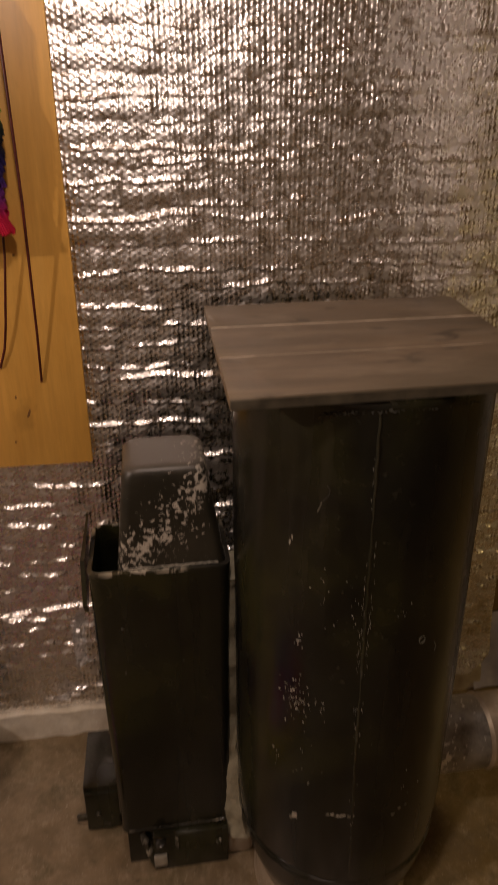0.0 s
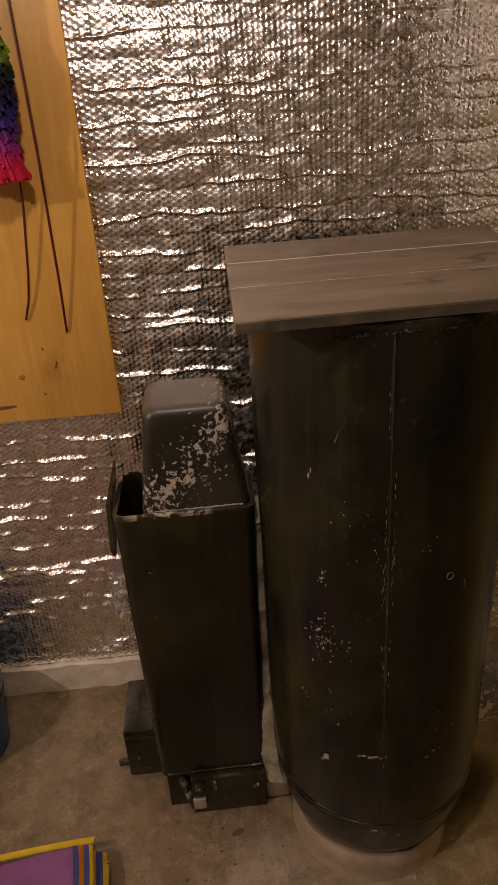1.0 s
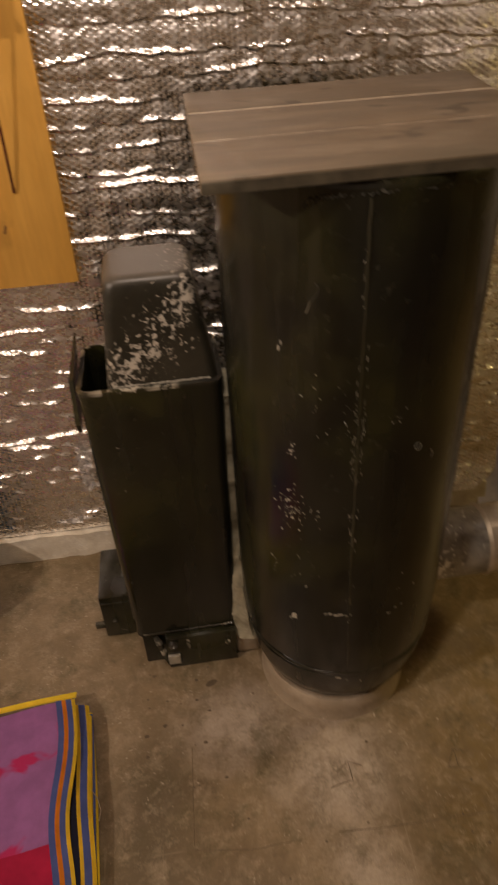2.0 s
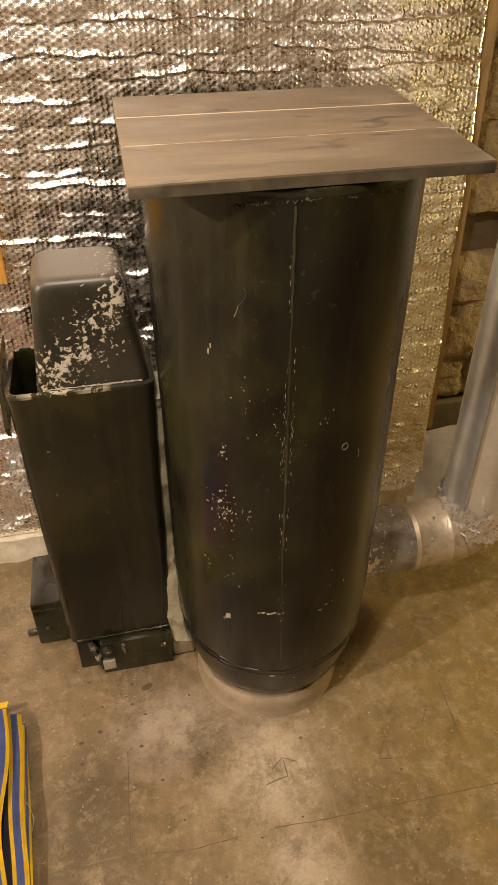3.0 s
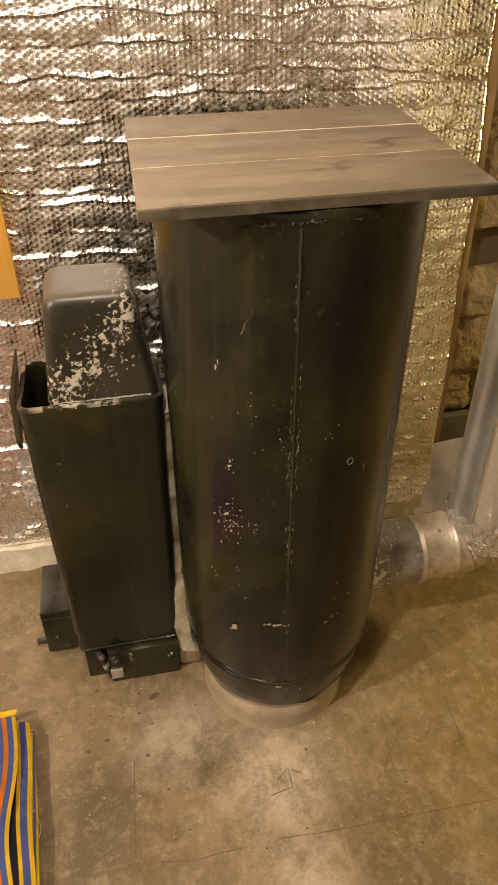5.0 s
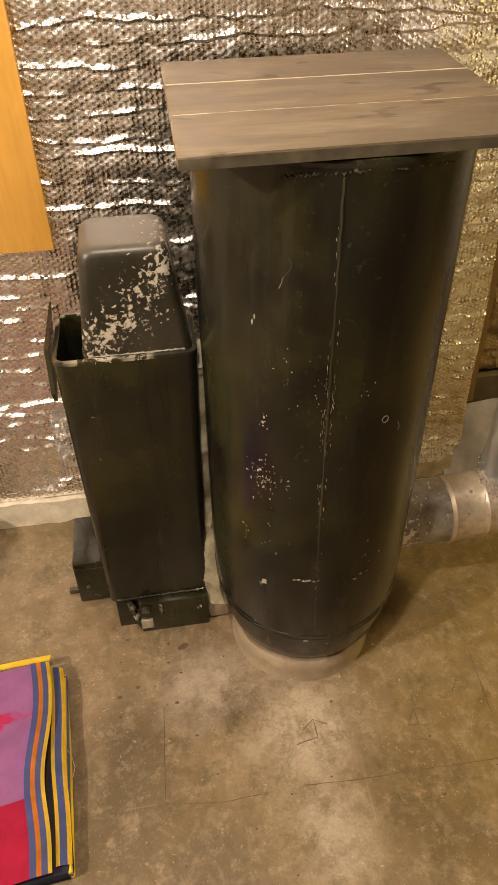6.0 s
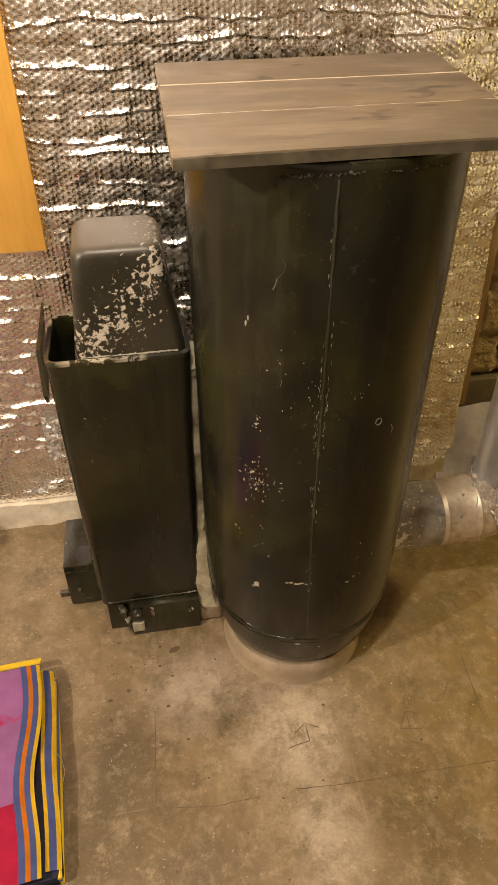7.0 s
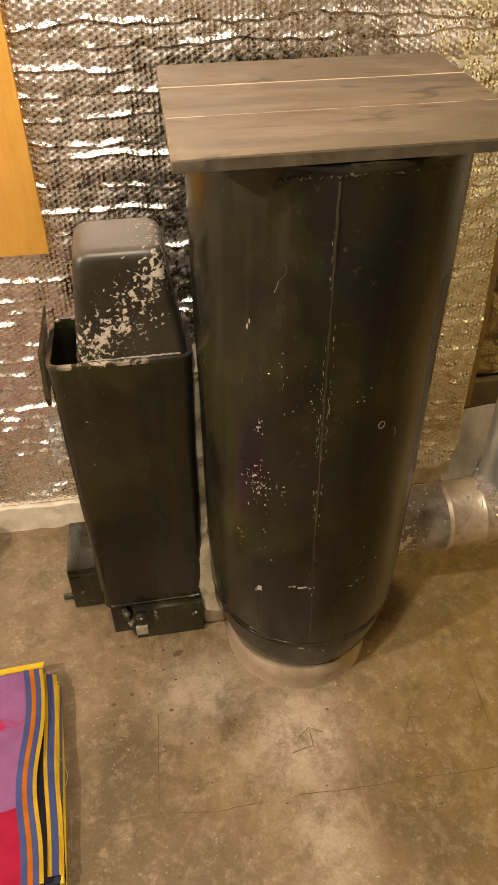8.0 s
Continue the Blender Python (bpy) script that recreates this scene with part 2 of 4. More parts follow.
def make_lid(name):
    """Old boards: long grain, knots, pale rubbed areas, darker towards the front right."""
    n = Nodes(name)
    x, y = n.axis(0), n.axis(1)
    grain = n.noise(55, 6, 0.65, stretch=(0.04, 1, 1), warp=0.8)
    fibre = n.noise(260, 4, 0.7, stretch=(0.04, 1, 1))
    cloud = n.noise(7, 5, 0.6, stretch=(0.5, 1, 1))
    smudge = n.noise(19, 5, 0.65, stretch=(0.35, 1, 1), warp=0.5)
    knot = n.noise(24, 3, 0.5, stretch=(0.45, 1, 1), warp=0.4)
    c = n.mix(n.ramp(grain, (0.32, 0.0), (0.70, 1.0)), (0.104, 0.078, 0.050), (0.245, 0.188, 0.127))
    c = n.mix(n.ramp(cloud, (0.40, 0.0), (0.66, 0.65)), c, (0.145, 0.098, 0.052))
    c = n.mix(n.ramp(smudge, (0.50, 0.0), (0.70, 0.50)), c, (0.35, 0.285, 0.205))
    c = n.mix(n.ramp(smudge, (0.28, 0.55), (0.42, 0.0)), c, (0.085, 0.058, 0.032))
    c = n.mix(n.ramp(fibre, (0.42, 0.0), (0.74, 0.34)), c, (0.070, 0.050, 0.030))
    c = n.mix(n.ramp(knot, (0.64, 0.0), (0.70, 0.85)), c, (0.040, 0.026, 0.014))
    edge = n.math("ADD", n.math("MULTIPLY", y, -9.0), n.math("ADD", n.math("MULTIPLY", x, 2.6), n.math("MULTIPLY", cloud, 2.2)))
    c = n.mix(n.ramp(n.math("MULTIPLY", edge, 0.25), (0.58, 0.0), (0.92, 0.72)), c, (0.080, 0.068, 0.042))
    c = n.mix(n.math("MULTIPLY", n.rand(), 0.20), c, (0.17, 0.125, 0.075))
    n.bump(fibre, 0.20, 0.001)
    n.bump(grain, 0.14, 0.002)
    return n.done(c, n.math("ADD", n.math("MULTIPLY", grain, 0.2), 0.40))


def make_plain(name, colour, rough, metal=0.0, vary=0.25, scale=30):
    n = Nodes(name)
    a, b = n.noise(scale, 5, 0.6), n.noise(scale * 7, 3, 0.6)
    c = n.mix(n.ramp(a, (0.35, 0.0), (0.7, 1.0)), tuple(v * (1 - vary) for v in colour), tuple(min(1, v * (1 + vary)) for v in colour))
    n.bump(b, 0.12, 0.001)
    return n.done(c, n.math("ADD", n.math("MULTIPLY", a, 0.15), rough - 0.07), metal)


def make_stone(name):
    n = Nodes(name)
    a, b, f = n.noise(9, 6, 0.65, warp=0.6), n.noise(40, 5, 0.6), n.noise(150, 3, 0.6)
    c = n.mix(n.ramp(a, (0.35, 0.0), (0.68, 1.0)), (0.17, 0.125, 0.065), (0.34, 0.265, 0.15))
    c = n.mix(n.ramp(b, (0.5, 0.0), (0.72, 0.6)), c, (0.10, 0.065, 0.035))
    c = n.mix(n.math("MULTIPLY", n.rand(), 0.5), c, (0.20, 0.14, 0.08))
    n.bump(b, 0.9, 0.02)
    n.bump(f, 0.3, 0.002)
    return n.done(c, 0.85)


def make_cloth(name, colour, blotch=None):
    n = Nodes(name)
    weave, soft = n.noise(420, 2, 0.5), n.noise(22, 4, 0.6)
    c = n.mix(n.ramp(soft, (0.35, 0.0), (0.7, 1.0)), tuple(v * 0.8 for v in colour), colour)
    if blotch:
        c = n.mix(n.ramp(n.noise(9, 3, 0.5, warp=0.8), (0.53, 0.0), (0.58, 1.0)), c, blotch)
    n.bump(weave, 0.35, 0.0012)
    n.bump(soft, 0.25, 0.006)
    return n.done(c, 0.92, 0.0, 0.2)


def make_duster(name):
    n = Nodes(name)
    z = n.math("ADD", n.axis(2), n.math("MULTIPLY", n.noise(25, 3), 0.03))
    c = n.ramp(n.math("DIVIDE", z, 0.38),
               (0.05, (0.46, 0.012, 0.035)), (0.13, (0.44, 0.012, 0.06)), (0.21, (0.17, 0.022, 0.16)), (0.29, (0.040, 0.022, 0.16)),
               (0.40, (0.010, 0.008, 0.035)), (0.52, (0.012, 0.018, 0.012)), (0.58, (0.13, 0.24, 0.012)), (0.68, (0.03, 0.10, 0.012)), (0.95, (0.05, 0.12, 0.012)))
    return n.done(c, 0.85, 0.0, 0.2)


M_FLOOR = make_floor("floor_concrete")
M_CURB = make_concrete("curb_concrete", (0.84, 0.79, 0.68), (0.70, 0.64, 0.53), (0.46, 0.38, 0.27), 2.0)
M_WALL = make_concrete("wall_concrete", (0.60, 0.54, 0.47), (0.48, 0.43, 0.37), (0.40, 0.35, 0.28), 0.8)
M_PLINTH = make_concrete("plinth_concrete", (0.42, 0.345, 0.255), (0.32, 0.26, 0.185), (0.24, 0.185, 0.12), 3.5)
M_CEMENT = make_concrete("smeared_cement", (0.46, 0.43, 0.32), (0.25, 0.225, 0.15), (0.12, 0.105, 0.068), 5.0)
M_FOIL = make_foil("bubble_foil")
M_TAPE = make_foil("crumpled_foil_tape", False, 0.16, 0.40)
M_TANK = make_black_paint("black_tank_paint", 0.5, gate=0.73, bare=(0.14, 0.13, 0.10))
M_WELD = make_black_paint("worn_weld_paint", 0.6, base=(0.019, 0.018, 0.011), bare=(0.085, 0.080, 0.060), gate=0.56)
M_STEEL = make_black_paint("black_box_paint", 0.35, base=(0.0092, 0.0090, 0.0050), gate=0.70)
M_RIM = make_black_paint("worn_rim_paint", 0.9, base=(0.022, 0.020, 0.016), bare=(0.42, 0.38, 0.30), gate=0.50)
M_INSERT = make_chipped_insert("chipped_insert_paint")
M_COLLAR = make_collar("flaking_collar_paint")
M_GALV = make_galvanised("galvanised_steel", 0.10)
M_TARN = make_tarnished("tarnished_steel")
M_LID = make_lid("weathered_board")
M_LIDGAP = make_plain("pale_split_wood", (0.58, 0.49, 0.37), 0.6)
M_SHADED_EDGE = make_plain("shaded_wood_edge", (0.060, 0.050, 0.032), 0.6, 0.0, 0.35, 40)
M_PLY = make_wood("varnished_plywood", (0.82, 0.47, 0.11), (0.66, 0.35, 0.068), (1, 1, 0.10), 0.5, 0.42, 0.25)
M_KNOT = make_plain("dark_knot", (0.17, 0.075, 0.02), 0.6, 0.0, 0.4, 80)
M_STUD = make_wood("pine_stud", (0.37, 0.245, 0.115), (0.22, 0.14, 0.062), (1, 1, 0.08), 1.0, 0.6)
M_JOIST = make_wood("old_ceiling_wood", (0.26, 0.18, 0.10), (0.16, 0.105, 0.06), (1, 0.1, 1), 0.6, 0.7)
M_STONE = make_stone("rubble_stone")
M_MORTAR = make_plain("old_mortar", (0.12, 0.088, 0.052), 0.9, scale=20)
M_SHEET = make_plain("lilac_grey_card", (0.70, 0.69, 0.97), 0.7, vary=0.12)
M_GREY = make_plain("grey_plank_paint", (0.115, 0.10, 0.075), 0.7)
M_BARE = make_plain("bare_bright_steel", (0.52, 0.50, 0.43), 0.32, 0.5, 0.2, 60)
M_DARK = make_plain("dark_groove", (0.135, 0.10, 0.060), 0.8)
M_OIL = make_plain("oil_drip", (0.10, 0.072, 0.042), 0.45)
M_WIRE = make_plain("dark_wire", (0.080, 0.013, 0.008), 0.35, vary=0.4)
M_SCREW = make_plain("brassy_screw", (0.45, 0.26, 0.09), 0.4, 0.6)
M_BUCKET = make_plain("blue_plastic", (0.018, 0.075, 0.19), 0.4, vary=0.15)
M_BLACK = make_plain("black_plastic", (0.015, 0.014, 0.014), 0.5)
M_PURPLE = make_cloth("purple_cloth", (0.50, 0.22, 0.52), (0.64, 0.05, 0.19))
M_RED = make_cloth("red_cloth", (0.62, 0.03, 0.10))
M_YELLOW = make_cloth("yellow_cloth", (0.90, 0.64, 0.04))
M_BLUE = make_cloth("blue_cloth", (0.125, 0.170, 0.46))
M_ORANGE = make_cloth("orange_cloth", (0.80, 0.27, 0.02))
M_NAVY = make_cloth("navy_cloth", (0.03, 0.035, 0.07))
M_DUSTER = make_duster("rainbow_fibre")


# ---- builders ----
def origin(ob):
    at = Vector((0, 0, 0))
    while ob:
        at += ob.location
        ob = ob.parent
    return at


def finish(me, material, angle=35):
    me.materials.append(material)
    me.shade_smooth()
    me.set_sharp_from_angle(angle=radians(angle))


def part(name, bm, material, parent, label="", angle=35):
    """One mesh object from a bmesh that is drawn in world places, under a thing or a part."""
    bmesh.ops.translate(bm, verts=bm.verts, vec=-origin(parent))
    bmesh.ops.recalc_face_normals(bm, faces=bm.faces)
    me = bpy.data.meshes.new(name)
    bm.to_mesh(me)
    bm.free()
    finish(me, material, angle)
    ob = new(name, me)
    ob.parent = parent
    return tagged(ob, label)


def solid(name, bm, material, label, category, kind="", at=(0, 0, 0), angle=35, group=""):
    """A thing or piece of the setting that is one mesh, drawn in world places."""
    bmesh.ops.translate(bm, verts=bm.verts, vec=-Vector(at))
    bmesh.ops.recalc_face_normals(bm, faces=bm.faces)
    me = bpy.data.meshes.new(name)
    bm.to_mesh(me)
    bm.free()
    finish(me, material, angle)
    ob = new(name, me)
    ob.location = at
    return tagged(ob, label, category, group, kind)


def thing(name, at, label, category, group=""):
    ob = new(name)
    ob.location = at
    ob.empty_display_size = 0.05
    return tagged(ob, label, category, group)


def block(x0, x1, y0, y1, z0, z1, r=0.0, seg=2, bm=None):
    made = bmesh.new()
    bmesh.ops.create_cube(made, size=1)
    for v in made.verts:
        v.co = Vector(((x0 + x1) / 2 + v.co.x * (x1 - x0), (y0 + y1) / 2 + v.co.y * (y1 - y0), (z0 + z1) / 2 + v.co.z * (z1 - z0)))
    if r:
        bmesh.ops.bevel(made, geom=made.edges[:], offset=r, segments=seg, affect="EDGES", profile=0.5)
    if bm is None:
        return made
    return join(bm, made)


def join(bm, other):
    me = bpy.data.meshes.new("scrap")
    other.to_mesh(me)
    other.free()
    bm.from_mesh(me)
    bpy.data.meshes.remove(me)
    return bm


def lathe(profile, centre, steps=64, axis="z", caps=True):
    """Turns (radius, height) pairs round an axis through centre."""
    bm = bmesh.new()
    rings = []
    for r, h in profile:
        ring = []
        for k in range(steps):
            a = 2 * math.pi * k / steps
            u, v = r * math.cos(a), r * math.sin(a)
            co = (u, v, h) if axis == "z" else (h, u, v)
            ring.append(bm.verts.new(Vector(centre) + Vector(co)))
        rings.append(ring)
    for a, b in zip(rings, rings[1:]):
        for k in range(steps):
            bm.faces.new((a[k], a[(k + 1) % steps], b[(k + 1) % steps], b[k]))
    if caps:
        bm.faces.new(rings[0])
        bm.faces.new(rings[-1])
    return bm


def tube(points, radius, sides=10, bm=None):
    """A round bar along points; radius is one number or one for each point."""
    bm = bm or bmesh.new()
    pts = [Vector(p) for p in points]
    radii = radius if isinstance(radius, (list, tuple)) else [radius] * len(pts)
    rings = []
    side = None
    for k, p in enumerate(pts):
        way = (pts[min(k + 1, len(pts) - 1)] - pts[max(k - 1, 0)]).normalized()
        if side is None:
            side = way.orthogonal().normalized()
        side = (side - way * side.dot(way)).normalized()
        up = way.cross(side)
        rings.append([bm.verts.new(p + radii[k] * (math.cos(2 * math.pi * j / sides) * side + math.sin(2 * math.pi * j / sides) * up)) for j in range(sides)])
    for a, b in zip(rings, rings[1:]):
        for j in range(sides):
            bm.faces.new((a[j], a[(j + 1) % sides], b[(j + 1) % sides], b[j]))
    bm.faces.new(rings[0])
    bm.faces.new(rings[-1])
    return bm


def rounded_rect(x0, x1, y0, y1, r, seg=5):
    """Corner-rounded outline, counter-clockwise."""
    out = []
    for cx, cy, a0 in ((x1 - r, y1 - r, 0), (x0 + r, y1 - r, 90), (x0 + r, y0 + r, 180), (x1 - r, y0 + r, 270)):
        for k in range(seg + 1):
            a = radians(a0 + 90 * k / seg)
            out.append((cx + r * math.cos(a), cy + r * math.sin(a)))
    return out


def loft(loops, close_first=True, close_last=True):
    """Joins loops of equally many points into a skin."""
    bm = bmesh.new()
    rows = [[bm.verts.new(p) for p in loop] for loop in loops]
    n = len(rows[0])
    for a, b in zip(rows, rows[1:]):
        for k in range(n):
            bm.faces.new((a[k], a[(k + 1) % n], b[(k + 1) % n], b[k]))
    if close_first:
        bm.faces.new(rows[0])
    if close_last:
        bm.faces.new(rows[-1])
    return bm


def prism(outline, z0, z1, bevel=0.0):
    bm = loft([[(x, y, z0) for x, y in outline], [(x, y, z1) for x, y in outline]])
    if bevel:
        bmesh.ops.bevel(bm, geom=bm.edges[:], offset=bevel, segments=2, affect="EDGES", profile=0.5)
    return bm


def roughen(bm, amount, scale, seed=0.0):
    for v in bm.verts:
        v.co += noise.noise_vector(v.co * scale + Vector((seed, seed * 1.7, -seed))) * amount
    return bm


# ---- setting ----
X0, X1, Y0, Y1, TOP = -2.6, 4.6, -2.8, 1.375, 2.28
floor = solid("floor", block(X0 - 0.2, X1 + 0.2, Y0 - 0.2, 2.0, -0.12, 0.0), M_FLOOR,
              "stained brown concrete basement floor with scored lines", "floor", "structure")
solid("wall_north", block(X0 - 0.2, 0.705, Y1, 1.60, 0.0, TOP), M_WALL, "rough concrete basement wall behind foil insulation", "wall", "structure")
stone_wall = solid("wall_stone", block(0.705, X1 + 0.2, 1.475, 1.70, 0.0, TOP), M_MORTAR,
                   "old rubble stone foundation wall with dark mortar", "wall", "structure")
# unseen walls and ceiling, added for bounce light and the foil's reflections
solid("wall_west", block(X0 - 0.2, X0, Y0, Y1, 0.0, TOP), M_WALL, "unseen basement wall of rough concrete, added to close the room", "wall", "structure")
solid("wall_east", block(X1, X1 + 0.2, Y0, 1.475, 0.0, TOP), M_STONE, "unseen basement wall of brown stone, added to close the room", "wall", "structure")
solid("wall_south", block(X0, X1, Y0 - 0.2, Y0, 0.0, TOP), M_WALL, "unseen basement wall of rough concrete, added to close the room", "wall", "structure")
solid("ceiling", block(X0 - 0.2, X1 + 0.2, Y0 - 0.2, 1.7, TOP, TOP + 0.1), M_JOIST, "unseen dark wooden ceiling, added to close the room", "ceiling", "structure")

curb = block(X0, 0.722, 1.337, 1.375, 0.0, 0.082)
bmesh.ops.subdivide_edges(curb, edges=[e for e in curb.edges if e.calc_length() > 1], cuts=160)
bmesh.ops.subdivide_edges(curb, edges=[e for e in curb.edges if abs(e.verts[0].co.z - e.verts[1].co.z) > 0.05], cuts=4)
roughen(curb, 0.006, 22)
for v in curb.verts:
    v.co.z = max(v.co.z, 0.0) if v.co.z < 0.02 else v.co.z
solid("baseboard_curb", curb, M_CURB, "pale crumbling concrete curb at the foot of the wall", "curb", "structure")

# ---- foil-faced bubble insulation ----
FOIL_Y = 1.352
rng = np.random.default_rng(11)


def foil_right(z):
    return 0.731 - 0.043 * np.maximum(0, z - 0.40) + 0.003 * np.sin(z * 14)


def foil_sheet():
    nx, zlow, zhigh, left = 420, 0.085, 2.2, -1.30
    us = np.linspace(0, 1, nx)
    ref = left + us * (0.72 - left)
    # fold lines across the sheet, each wandering and broken
    heights, z = [zlow], zlow + 0.035
    while z < zhigh - 0.03:
        heights.append(z)
        z += rng.uniform(0.024, 0.058)
    heights.append(zhigh)
    lines, depth = [], []
    for k, h in enumerate(heights):
        wob = sum(a * np.sin(ref * f + p) for a, f, p in zip(rng.uniform(0.2, 1.0, 6) * (0.0050, 0.0055, 0.0052, 0.0040, 0.0024, 0.0014), (2.3, 6.1, 13.0, 29.0, 61.0, 130.0), rng.uniform(0, 6.3, 6)))
        inner = 0 < k < len(heights) - 1
        lines.append(h + wob * inner)
        gate = sum(a * np.sin(ref * f + p) for a, f, p in zip((0.42, 0.40, 0.34, 0.30), (4.1, 9.7, 31.0, 97.0), rng.uniform(0, 6.3, 4)))
        depth.append(np.clip(gate + rng.uniform(0.15, 0.9), 0.03, 1.3) * inner)
    for k in range(1, len(lines)):
        lines[k] = np.maximum(lines[k], lines[k - 1] + 0.011)
    # rows crowd towards each fold, so that its lip stays crisp
    above = np.array([0.0, 0.0014, 0.0034, 0.0060, 0.0090, 0.0125])
    below = np.array([0.0060, 0.0034, 0.0019, 0.0008])
    rows_z, rows_h = [], []
    for k in range(len(lines) - 1):
        gap = lines[k + 1] - lines[k]
        span = [(d / 0.036) * np.minimum(gap, 0.036) for d in above]
        span += [0.0125 / 0.036 * np.minimum(gap, 0.036) + f * (gap - 0.0185 / 0.036 * np.minimum(gap, 0.036)) for f in (0.25, 0.5, 0.75)]
        span += [gap - (d / 0.036) * np.minimum(gap, 0.036) for d in below]
        for d in span:
            f = d / gap
            up, down = d, gap - d
            steep = 0.0056 * np.clip(1.0 + 0.75 * (1.15 - lines[k]), 0.8, 1.7)
            lip = steep * depth[k] * np.clip(1 - up / 0.0100, 0, 1) ** 1.15 + steep * depth[k + 1] * np.clip(1 - down / 0.0040, 0, 1)
            bulge = 0.085 * gap * (1 - (2 * f - 1) ** 2) * (0.35 + 0.65 * depth[k + 1])
            rows_z.append(lines[k] + d)
            rows_h.append(lip + bulge)
    zz, h = np.array(rows_z), np.array(rows_h)
    nz = len(zz)
    xx = left + us[None] * (foil_right(zz) - 0.060 * np.clip((0.150 - zz) / 0.06, 0, 1) ** 2 - left)
    slow = 0.005 * np.sin(xx * 3.1 + 1.0) * np.sin(zz * 2.6 + 0.4) + 0.0015 * np.sin(xx * 11 + zz * 7)
    # the free edge lifts a little off the wall, and the foot curls out
    edge = np.clip((xx - 0.60) / 0.16, 0, 1) ** 2
    foot = np.clip((0.20 - zz) / 0.12, 0, 1) ** 2 * np.clip((xx - 0.35) / 0.2, 0, 1)
    y = FOIL_Y - h - slow - 0.012 * edge * (0.5 + 0.5 * np.sin(zz * 8)) - 0.045 * foot
    front = np.stack([xx, y, zz], -1).reshape(-1, 3)
    idx = np.arange(nz * nx).reshape(nz, nx)
    quads = np.stack([idx[:-1, :-1], idx[:-1, 1:], idx[1:, 1:], idx[1:, :-1]], -1).reshape(-1, 4)
    me = bpy.data.meshes.new("foil_insulation")
    me.vertices.add(len(front))
    me.vertices.foreach_set("co", front.astype(np.float32).ravel())
    me.loops.add(quads.size)
    me.loops.foreach_set("vertex_index", quads.astype(np.int32).ravel())
    me.polygons.add(len(quads))
    me.polygons.foreach_set("loop_start", np.arange(0, quads.size, 4, dtype=np.int32))
    me.update(calc_edges=True)
    me.validate()
    me.materials.append(M_FOIL)
    me.shade_smooth()
    ob = new("foil_insulation", me)
    thick = ob.modifiers.new("thickness", "SOLIDIFY")
    thick.thickness, thick.offset = 0.004, -1
    return tagged(ob, "creased silver bubble foil insulation fixed to the wall", "insulation")


foil = foil_sheet()


def crumple(name, cx, cz, w, h, parent, seed, y=None):
    """A crushed scrap of foil tape on the sheet."""
    y = FOIL_Y - 0.016 if y is None else y
    r = random.Random(seed)
    n, m = max(4, int(w / 0.006)), max(5, int(h / 0.006))
    bm = bmesh.new()
    grid = [[bm.verts.new((cx + (i / n - 0.5) * w + r.uniform(-0.003, 0.003), y - r.uniform(0, 0.009), cz + (j / m - 0.5) * h + r.uniform(-0.003, 0.003)))
             for i in range(n + 1)] for j in range(m + 1)]
    for j in range(m):
        for i in range(n):
            bm.faces.new((grid[j][i], grid[j][i + 1], grid[j + 1][i + 1], grid[j + 1][i]))
    bmesh.ops.solidify(bm, geom=bm.faces[:], thickness=0.001)
    return part(name, bm, M_TAPE, parent, "crumpled shiny foil tape", 10)


crumple("tape_patch", -0.375, 0.30, 0.030, 0.13, foil, 3)
crumple("tape_patch", -0.435, 0.135, 0.045, 0.018, foil, 5)

# ---- stud, stones and scraps beside the foil ----
corners = lambda z, x: [(x, 1.372, z), (x + 0.055, 1.372, z), (x + 0.055, 1.46, z), (x, 1.46, z)]
stud = loft([corners(0.24, foil_right(0.30) - 0.020), corners(1.2, foil_right(1.2) - 0.012), corners(TOP - 0.004, foil_right(TOP) - 0.008)])
bmesh.ops.bevel(stud, geom=stud.edges[:], offset=0.004, segments=2, affect="EDGES")
solid("wall_stud", stud, M_STUD, "rough pine stud along the edge of the foil", "stud", "structure")



def rubble(x0, x1, z0, z1, seed):
    """An irregular broken stone bedded in the wall."""
    bm = bmesh.new()
    bmesh.ops.create_icosphere(bm, subdivisions=4, radius=1)
    for v in bm.verts:
        d = v.co.normalized()
        big = sum(abs(c) ** 5 for c in d) ** (-0.2)
        big *= 1 + 0.34 * noise.noise(d * 1.3 + Vector((seed, 0, 0))) + 0.12 * noise.noise(d * 4 + Vector((0, seed, 0)))
        v.co = Vector(((x0 + x1) / 2 + d.x * big * (x1 - x0) * 0.53, 1.490 + d.y * big * 0.045, (z0 + z1) / 2 + d.z * big * (z1 - z0) * 0.54))
    roughen(bm, 0.007, 55, seed)
    return bm


r = random.Random(4)
z = 0.30
while z < 1.5:
    hgt = r.uniform(0.10, 0.19)
    x = 0.74 + r.uniform(-0.06, 0.0)
    while x < 1.5:
        wid = r.uniform(0.13, 0.30)
        if not (0.70 < z + hgt / 2 < 0.86 and x < 0.92):
            bm = rubble(x, x + wid, z, z + hgt, x * 7 + z)
            part("stone", bm, M_STONE, stone_wall)
        x += wid
    z += hgt

solid("grey_plank", block(0.72, 1.45, 1.425, 1.47, 0.0, 0.285, 0.004), M_GREY, "dull grey plank standing against the stone wall", "plank")

